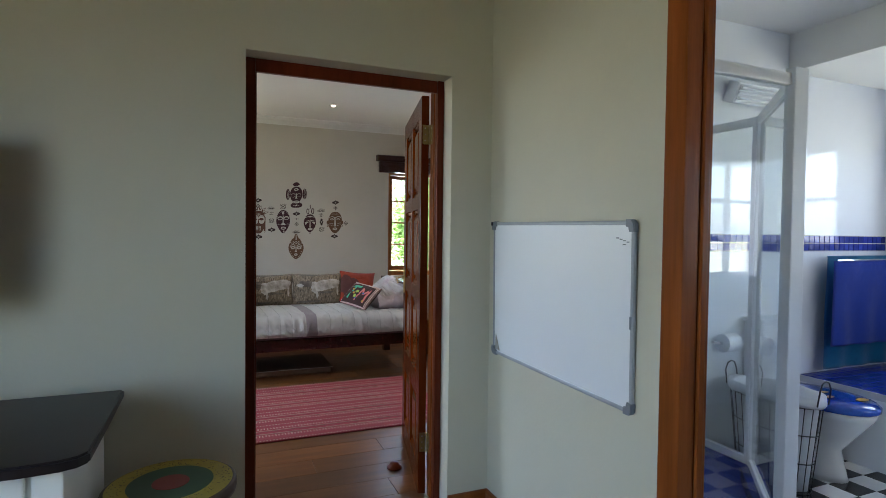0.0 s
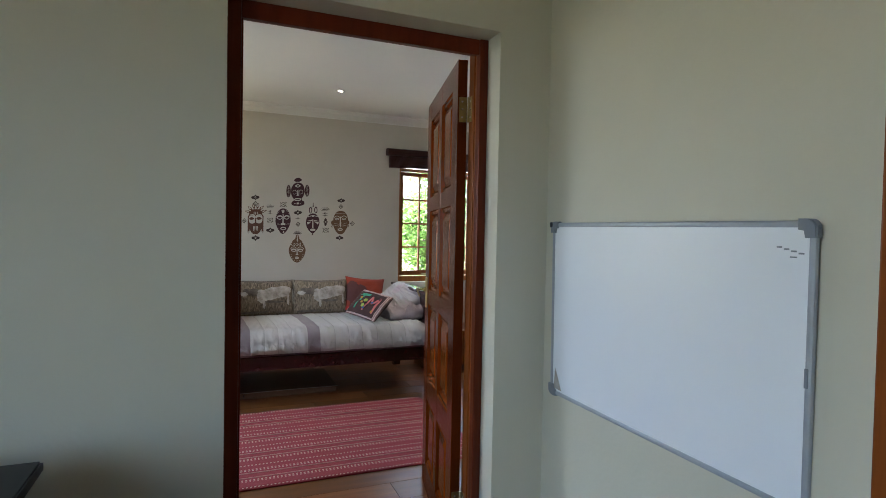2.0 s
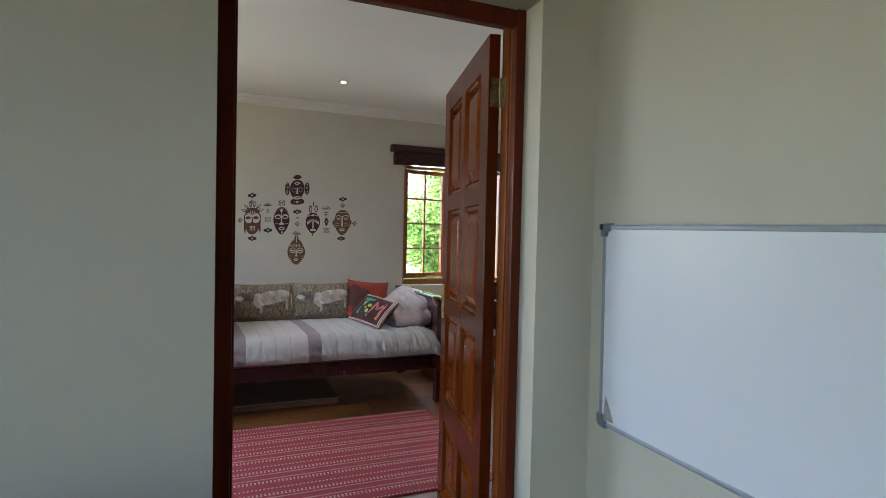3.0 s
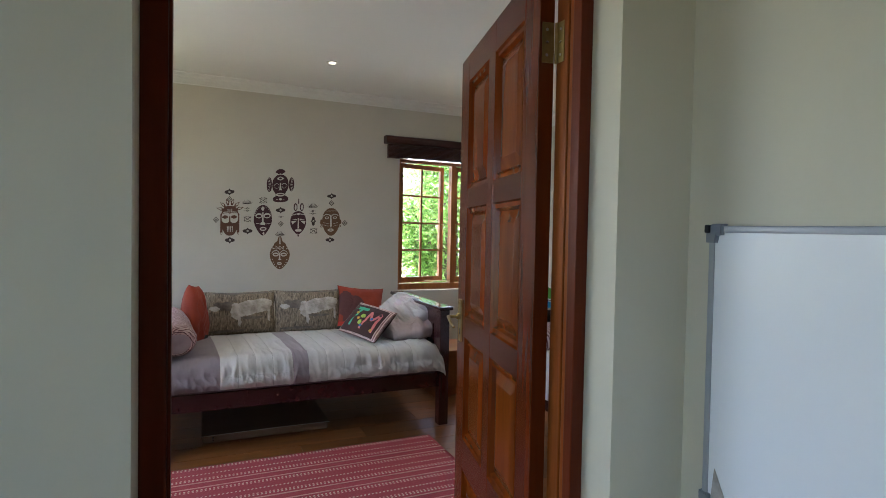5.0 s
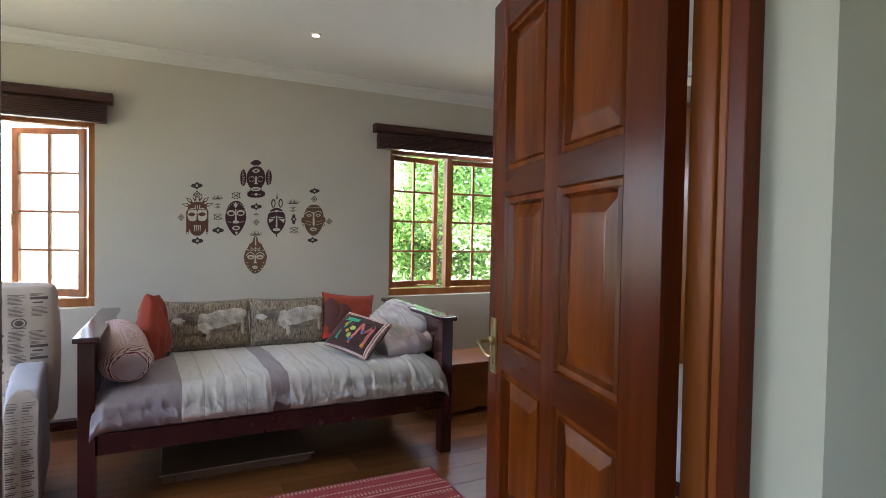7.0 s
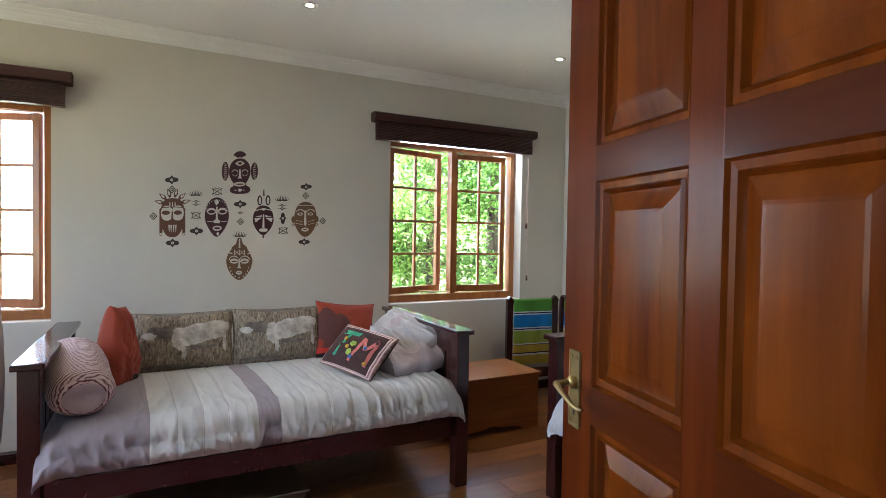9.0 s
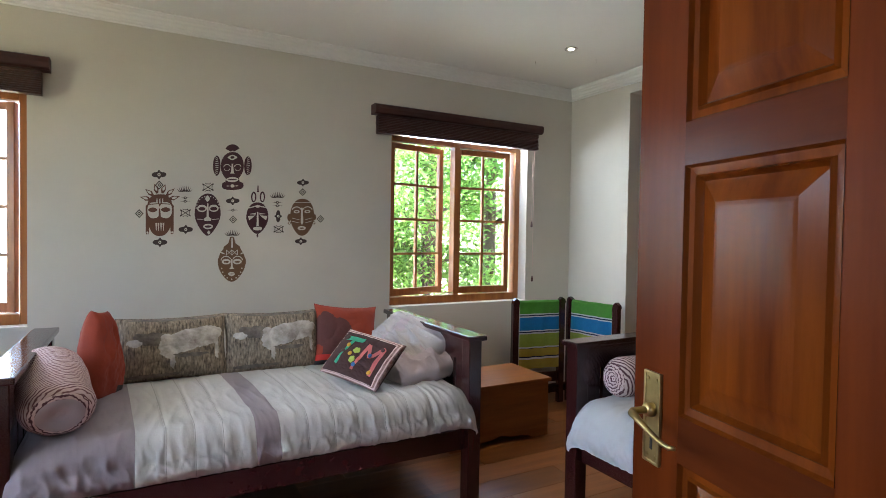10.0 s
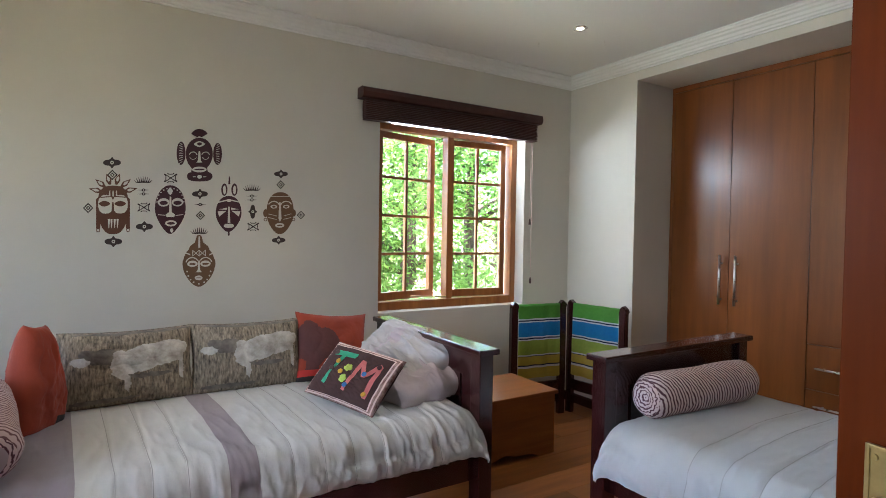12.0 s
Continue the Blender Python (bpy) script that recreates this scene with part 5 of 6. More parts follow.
# bottom mask
mask("tan-brown vinyl mask decal with a pointed crown", DECAL_C,
     [("face", oval(513, 622, 62, 80, 36, 2.2, 0.62)), ("crown", [(468, 575), (478, 545), (497, 530), (505, 503), (513, 500), (522, 503), (530, 530), (549, 545), (560, 575)]), ("ear", oval(458, 612, 8, 20)), ("ear", oval(569, 612, 8, 20))],
     [("eye", oval(488, 612, 20, 12)), ("eye", oval(538, 612, 20, 12)), ("brow", fan(487, 612, 22, 26, 30, 165)), ("brow", fan(539, 612, 22, 26, 15, 150)), ("nose", [(510, 600), (516, 600), (517, 636), (525, 645), (501, 645), (509, 636)]),
      ("mouth", oval(512, 667, 15, 9)), ("plume", [(511, 506), (516, 506), (518, 550), (510, 550)]), *[("stroke", [(x0, 571 - q * 11 - 1.5), (x0, 571 - q * 11 + 1.5), (x0 + 24, 571 + q * 11 + 1.5), (x0 + 24, 571 + q * 11 - 1.5)]) for x0 in (489, 514) for q in (-1, 1)], *[("stroke", [(x - 1.5, 560), (x + 1.5, 560), (x + 1.5, 582), (x - 1.5, 582)]) for x in (489, 513.5, 538)],
      ("stroke", [(462, 568), (480, 574), (480, 579), (462, 573)]), ("stroke", [(553, 576), (568, 568), (568, 573), (553, 581)]), *[("dot", oval(513 + 46 * math.cos(a), 632 + 58 * math.sin(a), 3.2, 3.2, 8)) for a in [radians(q) for q in (10, 28, 46, 64, 90, 116, 134, 152, 170)]]],
     [("eyelid", oval(488, 613, 13, 4)), ("eyelid", oval(538, 613, 13, 4)), ("lips", oval(512, 667, 10, 1.6))])
# spiked mask
mask("brown vinyl mask decal with a spiked crest and fringe", DECAL_B,
     [("face", oval(185, 402, 60, 94, 36, 3.0, 0.7)), ("fringe", [(120, 360), (136, 345), (136, 470), (133, 488), (122, 488), (120, 470)]), ("fringe", [(234, 345), (249, 360), (249, 470), (247, 488), (237, 488), (234, 470)]),
      *[("spike", [(185 + 44 * math.sin(radians(a - 6)), 345 - 42 * math.cos(radians(a - 6))), (185 + 66 * math.sin(radians(a - 10)), 345 - 62 * math.cos(radians(a - 10))), (185 + 98 * math.sin(radians(a)), 345 - 86 * math.cos(radians(a))), (185 + 66 * math.sin(radians(a + 10)), 345 - 62 * math.cos(radians(a + 10))), (185 + 44 * math.sin(radians(a + 6)), 345 - 42 * math.cos(radians(a + 6)))]) for a in (-72, -44, -15, 15, 44, 72)]],
     [*[("spike_core", [(185 + 58 * math.sin(radians(a - 3)), 345 - 55 * math.cos(radians(a - 3))), (185 + 70 * math.sin(radians(a - 5)), 345 - 65 * math.cos(radians(a - 5))), (185 + 86 * math.sin(radians(a)), 345 - 77 * math.cos(radians(a))), (185 + 70 * math.sin(radians(a + 5)), 345 - 65 * math.cos(radians(a + 5))), (185 + 58 * math.sin(radians(a + 3)), 345 - 55 * math.cos(radians(a + 3)))]) for a in (-72, -44, -15, 15, 44, 72)], ("face_patch", oval(157, 380, 29, 36, 24, 2.4)), ("face_patch", oval(212, 380, 29, 36, 24, 2.4)), *[("tooth", [(x - 4, 437), (x + 4, 437), (x + 1, 472), (x - 1, 472)]) for x in (169, 179, 191, 202)], *[("mark", [(x - 2, 328), (x + 2, 328), (x + 3, 350), (x - 3, 350)]) for x in (172, 185, 198)], ("earring", oval(128, 480, 4, 5)), ("earring", oval(242, 480, 4, 5))],
     [("eye", oval(152, 378, 22, 11, 20, 1.6)), ("eye", oval(212, 378, 22, 11, 20, 1.6)), ("nose", [(181, 372), (187, 372), (190, 412), (196, 418), (173, 418), (179, 412)]), ("brow_line", [(130, 352), (183, 348), (183, 352), (130, 356)]), ("brow_line", [(187, 348), (240, 352), (240, 356), (187, 352)])])
# second mask
mask("maroon vinyl oval mask decal with a dotted rim", DECAL_A,
     [("face", oval(403, 402, 59, 94, 36, 2.1, 0.55))],
     [("eye", oval(377, 374, 22, 16)), ("eye", oval(430, 374, 22, 16)), ("nose", [(400, 352), (406, 352), (408, 412), (420, 420), (418, 430), (388, 430), (386, 420), (398, 412)]), ("mouth", oval(405, 455, 22, 12)), ("jewel", oval(402, 331, 11, 15, 16, 1.2)), ("chin_mark", oval(408, 482, 7, 9, 12, 1.3)),
      *[("dot", oval(403 + 51 * math.cos(a), 372 - 52 * math.sin(a), 2.6, 2.6, 8)) for a in [radians(q) for q in range(0, 181, 15)]], ("stroke", [(356, 420), (384, 422), (384, 425), (356, 423)]), ("stroke", [(423, 423), (452, 420), (452, 423), (423, 426)])],
     [("pupil", oval(377, 376, 16, 8)), ("pupil", oval(430, 376, 16, 8)), ("lips", oval(405, 455, 15, 5))])
# eared mask
mask("maroon vinyl mask decal with two tall ears", DECAL_A,
     [("face", oval(627, 420, 50, 70, 36, 2.2, 0.6)), ("ear", oval(610, 326, 12, 24)), ("ear", oval(649, 326, 12, 24)), ("tip", oval(628, 497, 4, 8)), ("feather", [(627, 275), (631, 275), (633, 305), (625, 305)])],
     [("inner_ear", oval(610, 327, 6, 17)), ("inner_ear", oval(649, 327, 6, 17)), ("band", [(581, 374), (628, 362), (675, 374), (675, 378), (628, 367), (581, 378)]), ("jewel", oval(628, 368, 9, 6)),
      ("eye", [(588, 402), (620, 396), (620, 404)]), ("eye", [(668, 402), (636, 396), (636, 404)]), ("cheek", [(584, 410), (618, 408), (590, 430)]), ("cheek", [(672, 410), (638, 408), (666, 430)]), ("nose", [(625, 392), (631, 392), (633, 455), (623, 455)]), ("mouth", oval(628, 466, 20, 8, 20, 2.4))],
     [])
# right mask
mask("tan-brown vinyl mask decal with small ears and earrings", DECAL_C,
     [("face", oval(829, 418, 54, 82, 36, 2.3, 0.68)), ("ear", oval(771, 418, 9, 16)), ("ear", oval(884, 418, 8, 14)), ("earring", fan(771, 443, 4, 7, 0, 359, 16)), ("earring", fan(882, 443, 4, 7, 0, 359, 16))],
     [("brow", fan(803, 396, 22, 26, 20, 150)), ("brow", fan(852, 396, 22, 26, 30, 160)), ("nose", [(824, 376), (830, 376), (834, 440), (828, 452), (822, 440)]), ("eye", oval(803, 393, 13, 7)), ("eye", oval(852, 393, 13, 7)), ("mouth", oval(827, 466, 18, 9)),
      ("stroke", [(785, 352), (870, 352), (870, 354), (785, 354)]), *[("stroke", [(782, y), (815, y + 8), (815, y + 10), (782, y + 2)]) for y in (420, 434)], *[("stroke", [(842, y + 8), (872, y), (872, y + 2), (842, y + 10)]) for y in (420, 434)]],
     [("pupil", oval(803, 393, 7, 4)), ("pupil", oval(852, 393, 7, 4)), ("lips", oval(827, 466, 11, 3))])


def motif(kind, cx, cy, s=1.0, up=False):
    names = {"diamond": "dark diamond-shaped vinyl motif", "lobe": "dark lobed vinyl motif with a pale dot", "crown": "dark spiky half-round vinyl motif", "lines": "dark double-line vinyl motif with dots", "cross": "dark crossed angular vinyl motif"}
    t = thing("vinyl_motif", names[kind] + " on the wall", "wall decal", group="small decals")

    def put(name, pts, lift, material):
        bm = bmesh.new()
        flat(bm, pts, lift)
        part(name, bm, material, t)
    if kind == "diamond":
        for k, mm in ((20, DECAL_D), (14, WALL), (9, DECAL_D), (4, WALL)):
            put("ring", [(cx - k * s, cy), (cx, cy + k * s), (cx + k * s, cy), (cx, cy - k * s)], 0.0012 + (20 - k) * 0.00012, mm)
    elif kind == "lobe":
        pts = []
        for k in range(64):
            a = 2 * math.pi * k / 64
            r = 15 * (1 + 1.25 * abs(math.cos(a)) ** 7 + 0.42 * abs(math.sin(a)) ** 24)
            x, y = r * math.cos(a), r * math.sin(a)
            pts.append((cx + (y if up else x) * s, cy + (x if up else y) * s))
        put("body", pts, 0.0012, DECAL_D)
        put("dot", oval(cx, cy, 7 * s, 7 * s, 14), 0.0022, WALL)
        put("core", oval(cx, cy, 3 * s, 3 * s, 10), 0.0032, DECAL_D)
    elif kind == "crown":
        put("base", [(cx - 30, cy + 8), (cx - 15, cy + 4), (cx, cy + 2), (cx + 15, cy + 4), (cx + 30, cy + 8), (cx + 15, cy + 9), (cx, cy + 8), (cx - 15, cy + 9)], 0.0012, DECAL_D)
        for k in range(-4, 5):
            x, tall = cx + k * 6.4, 21 - 0.9 * k * k
            put("spike", [(x - 2.6, cy + 6), (x + k * 2.2 - 0.6, cy + 4 - tall), (x + k * 2.2 + 0.6, cy + 4 - tall), (x + 2.6, cy + 6)], 0.0022, DECAL_D)
    elif kind == "lines":
        for dy in ((-7, 8) if not up else (0,)):
            put("line", [(cx - 25, cy + dy), (cx, cy + dy - 2), (cx + 25, cy + dy), (cx, cy + dy + 2)], 0.0012, DECAL_D)
            put("dot", oval(cx, cy + dy, 7, 6, 14), 0.0022, DECAL_D)
            put("core", oval(cx, cy + dy, 3, 3, 10), 0.0032, WALL)
    else:
        for a in (-1, 1):
            put("bar", [(cx - 23 * s, cy - a * 15 * s - 2), (cx - 23 * s, cy - a * 15 * s + 2), (cx + 23 * s, cy + a * 15 * s + 2), (cx + 23 * s, cy + a * 15 * s - 2)], 0.0012 + (a + 1) * 0.0004, DECAL_D)
            put("end_bar", [(cx + a * 25 * s, cy - 17 * s), (cx + a * 17 * s, cy - 11 * s), (cx + a * 17 * s, cy + 11 * s), (cx + a * 25 * s, cy + 17 * s), (cx + a * 25 * s, cy + 11 * s), (cx + a * 20 * s, cy + 8 * s), (cx + a * 20 * s, cy - 8 * s), (cx + a * 25 * s, cy - 11 * s)], 0.0028, DECAL_D)
            put("end_bar", [(cx - 15 * s, cy + a * 19 * s), (cx - 9 * s, cy + a * 13 * s), (cx + 9 * s, cy + a * 13 * s), (cx + 15 * s, cy + a * 19 * s), (cx + 10 * s, cy + a * 19 * s), (cx + 7 * s, cy + a * 16 * s), (cx - 7 * s, cy + a * 16 * s), (cx - 10 * s, cy + a * 19 * s)], 0.0034, DECAL_D)


for kind, x, y, s, up in (("diamond", 90, 394, 1, 0), ("diamond", 182, 267, 1, 0), ("diamond", 830, 307, 0.85, 0), ("diamond", 912, 426, 0.85, 0), ("diamond", 518, 425, 0.9, 0),
                          ("lobe", 181, 220, 1, 0), ("lobe", 186, 524, 1, 0), ("lobe", 304, 467, 0.97, 0), ("lobe", 516, 342, 0.9, 0), ("lobe", 831, 265, 0.8, 0), ("lobe", 824, 524, 0.8, 0), ("lobe", 721, 412, 0.8, 1),
                          ("crown", 299, 290, 1, 0), ("crown", 717, 322, 1, 0), ("crown", 515, 488, 1, 0), ("lines", 301, 333, 1, 0), ("lines", 717, 358, 1, 0), ("lines", 517, 383, 1, 1),
                          ("cross", 404, 280, 1, 0), ("cross", 302, 393, 0.95, 0), ("cross", 723, 470, 0.9, 0)):
    motif(kind, x, y, s, bool(up))


# ---- lounge ----
def whiteboard():
    t = thing("whiteboard", "blank wall-mounted whiteboard in a grey aluminium frame", "whiteboard", pose(1.8995, 5.137, 0.754, 0.8, 0.5, -90))
    W, H = 0.932, 0.612
    part("panel", box(0.01, W - 0.01, -0.012, -0.002, 0.01, H - 0.01), BOARD, t, "glossy white writing surface")
    e = 0.015
    for a, b, c, d in ((0.03, W - 0.03, 0, e), (0.03, W - 0.03, H - e, H), (0, e, 0.03, H - 0.03), (W - e, W, 0.03, H - 0.03)):
        part("frame", box(a, b, -0.015, -0.001, c, d, 0.005), ALU, t)
    for x, z in ((0, 0), (W, 0), (0, H), (W, H)):
        sx, sz = (1 if x == 0 else -1), (1 if z == 0 else -1)
        pts = [(0.010, -0.003), (0.022, -0.004), (0.036, -0.004), (0.036, 0.019), (0.024, 0.021), (0.021, 0.036), (-0.004, 0.036), (-0.004, 0.022), (-0.003, 0.010), (0.002, 0.002)]
        bm = plate([(x + sx * px, z + sz * pz) for px, pz in pts], 0.021, 0.003)
        part("corner_cap", bm, GREYPLASTIC, t, "rounded grey plastic corner")
    part("clip", box(-0.003, 0.009, -0.026, -0.019, H - 0.016, H + 0.002, 0.003), BLACKPLASTIC, t)
    part("pen_clip", box(W - 0.013, W - 0.006, -0.019, -0.0152, 0.27, 0.31, 0.001), GREYPLASTIC, t)
    bm = bmesh.new()
    for k in range(4):
        x = W - 0.085 + k * 0.016
        add_box(bm, x, x + 0.012, -0.0126, -0.0121, H - 0.058 - k * 0.004, H - 0.0545 - k * 0.004)
    add_box(bm, W - 0.055, W - 0.04, -0.0126, -0.0121, H - 0.078, H - 0.075)
    part("pen_marks", bm, GREYPLASTIC, t, "small unreadable pen scribble")
    bm = plate([(0.022, 0.022), (0.066, 0.022), (0.030, 0.095)], 0.0015)
    for v in bm.verts:
        v.co.y -= 0.0125
    part("sticker", bm, PALEPRINT, t, "torn paper corner")


whiteboard()


def desk():
    t = thing("desk", "white panelled desk with a dark overhanging top", "desk")
    out = [(-0.95, 5.055), (-0.95, 4.43), (0.10, 4.418), (0.25, 4.418), (0.33, 4.426), (0.368, 4.442), (0.388, 4.47), (0.384, 4.76), (0.382, 5.055)]
    bm = bmesh.new()
    f = bm.faces.new([bm.verts.new((x, y, 0.718)) for x, y in out])
    r = bmesh.ops.extrude_face_region(bm, geom=[f])
    for v in r["geom"]:
        if isinstance(v, bmesh.types.BMVert):
            v.co.z += 0.03
    bmesh.ops.bevel(bm, geom=[e for e in bm.edges if abs(e.verts[0].co.z - e.verts[1].co.z) < 1e-5], offset=0.006, segments=2, affect="EDGES")
    part("top", bm, DARKTOP, t, "dark stained glossy top")
    for x0, x1 in ((0.285, 0.325), (-0.90, -0.86)):
        part("side_panel", box(x0, x1, 4.50, 5.03, 0, 0.718, 0.003), WHITEPAINT, t)
    part("corner_post", box(0.262, 0.330, 4.475, 4.54, 0, 0.718, 0.004), WHITEPAINT, t)
    for x0, x1 in ((-0.86, -0.31), (-0.30, 0.255)):
        for z0, z1 in ((0.50, 0.70), (0.28, 0.49), (0.06, 0.27)):
            d = part("drawer_front", box(x0 + 0.01, x1 - 0.01, 4.482, 4.502, z0, z1, 0.004), WHITEPAINT, t)
            part("knob", lathe([(0.008, 4.482), (0.015, 4.462), (0.010, 4.456)], 14, "y", ((x0 + x1) / 2, 0, (z0 + z1) / 2)), BRASS, d, smooth=True)
    part("carcass", box(-0.86, 0.285, 4.502, 5.03, 0.04, 0.716), WHITEPAINT, t)


desk()


def stool():
    t = thing("stool", "round painted stool with yellow, green and red rings", "stool", pose(0.547, 4.80, 0))
    part("seat", lathe([(0.185, 0.455), (0.197, 0.460), (0.200, 0.475), (0.198, 0.492), (0.190, 0.497)], 48), DARKWOOD, t, smooth=True)
    part("yellow_ring", lathe([(0.186, 0.4965), (0.186, 0.4985), (0.128, 0.499)], 48), YELLOW, t)
    part("green_ring", lathe([(0.128, 0.4975), (0.127, 0.4998), (0.056, 0.5)], 48), GREEN, t)
    part("red_disc", lathe([(0.056, 0.4985), (0.055, 0.5012), (0.003, 0.5014)], 32), RED, t)
    rnd = random.Random(5)
    bm = bmesh.new()
    for k in range(260):
        a, r = rnd.uniform(0, 2 * math.pi), rnd.uniform(0.133, 0.181)
        bmesh.ops.create_circle(bm, cap_ends=True, segments=6, radius=0.0022, matrix=Matrix.Translation((r * math.cos(a), r * math.sin(a), 0.4999)))
    part("dots", bm, DARKWOOD, t, "scattered dark dots")["kind"] = "stuff"
    for k in range(3):
        a = k * 2 * math.pi / 3 + 0.4
        c, s = math.cos(a), math.sin(a)
        part("leg", tube([(0.11 * c, 0.11 * s, 0.46), (0.14 * c, 0.14 * s, 0.22), (0.165 * c, 0.165 * s, 0.0)], [0.022, 0.017, 0.014], 12), DARKWOOD, t, smooth=True)


stool()
t = thing("television", "wall-mounted black flat television above the desk", "television")
part("screen", box(-1.0, -0.03, 4.955, 4.985, 1.06, 1.62, 0.006), BLACKPLASTIC, t)
part("bracket", box(-0.65, -0.35, 4.985, 5.203, 1.22, 1.46), GREYPLASTIC, t)

# ---- bathroom ----
solid("wall_bathroom_east", wall_with_holes("x", 5.0, 5.2, 2.6, DOORY0, -0.35, 2.85, [(3.85, 4.85, 1.25, 2.0)]), TILEWHITE, "white tiled bathroom wall with a window opening", "wall", kind="structure")
solid("wall_bathroom_south", wall_with_holes("y", 2.5, 2.6, 2.0, 5.0, -0.35, 2.85, [(3.55, 4.75, 1.0, 1.9)]), TILEWHITE, "white tiled bathroom wall with a small-paned window", "wall", kind="structure")
solid("tile_lining", box(2.005, 4.995, 5.185, 5.2035, 0, 2.56), TILEWHITE, "glossy white tiles on the bathroom wall", "wall", kind="structure")
solid("tile_lining_side", box(2.004, 2.016, 4.10, 5.184, 0, 2.56), TILEWHITE, "glossy white tiles beside the bathroom door", "wall", kind="structure")
solid("ceiling_bathroom", box(2.0, 5.0, 2.6, DOORY0, 2.56, 2.64), CEIL, "white bathroom ceiling", "ceiling", kind="structure")
solid("bulkhead", box(3.94, 4.999, 2.61, 5.184, 2.33, 2.562, 0.004), CEIL, "white boxed-in ceiling beam in the bathroom", "beam", kind="structure")
bathfloor = solid("floor_bathroom", box(2.0, 5.0, 2.6, 5.2, -0.03, -0.004), GROUT, "black and white chequered bathroom floor", "floor", kind="structure")
band = solid("tile_band", box(2.016, 4.995, 5.1835, 5.1848, 1.225, 1.330), GROUT, "double row of cobalt blue border tiles", "tile border", kind="structure")


def tile_row(name, parent, u0, u1, v0, v1, du, dv, put, material, gap=0.004):
    """Many small glazed tiles as one sheet of separate raised pieces."""
    bm = bmesh.new()
    nu, nv = int(round((u1 - u0) / du)), int(round((v1 - v0) / dv))
    for i in range(nu):
        for j in range(nv):
            a, b = u0 + i * du + gap / 2, u0 + (i + 1) * du - gap / 2
            c, d = v0 + j * dv + gap / 2, v0 + (j + 1) * dv - gap / 2
            lo = [bm.verts.new(put(u, v, 0.0)) for u, v in ((a, c), (b, c), (b, d), (a, d))]
            e = 0.0015
            hi = [bm.verts.new(put(u, v, 0.004)) for u, v in ((a + e, c + e), (b - e, c + e), (b - e, d - e), (a + e, d - e))]
            bm.faces.new(hi)
            for k in range(4):
                bm.faces.new((lo[k], lo[(k + 1) % 4], hi[(k + 1) % 4], hi[k]))
    ob = part(name, bm, material, parent)
    ob["kind"] = "stuff"
    return ob


tile_row("border_tiles", band, 2.02, 4.99, 1.228, 1.328, 0.05, 0.05, lambda u, v, h: (u, 5.1835 - h, v), BLUETILE)


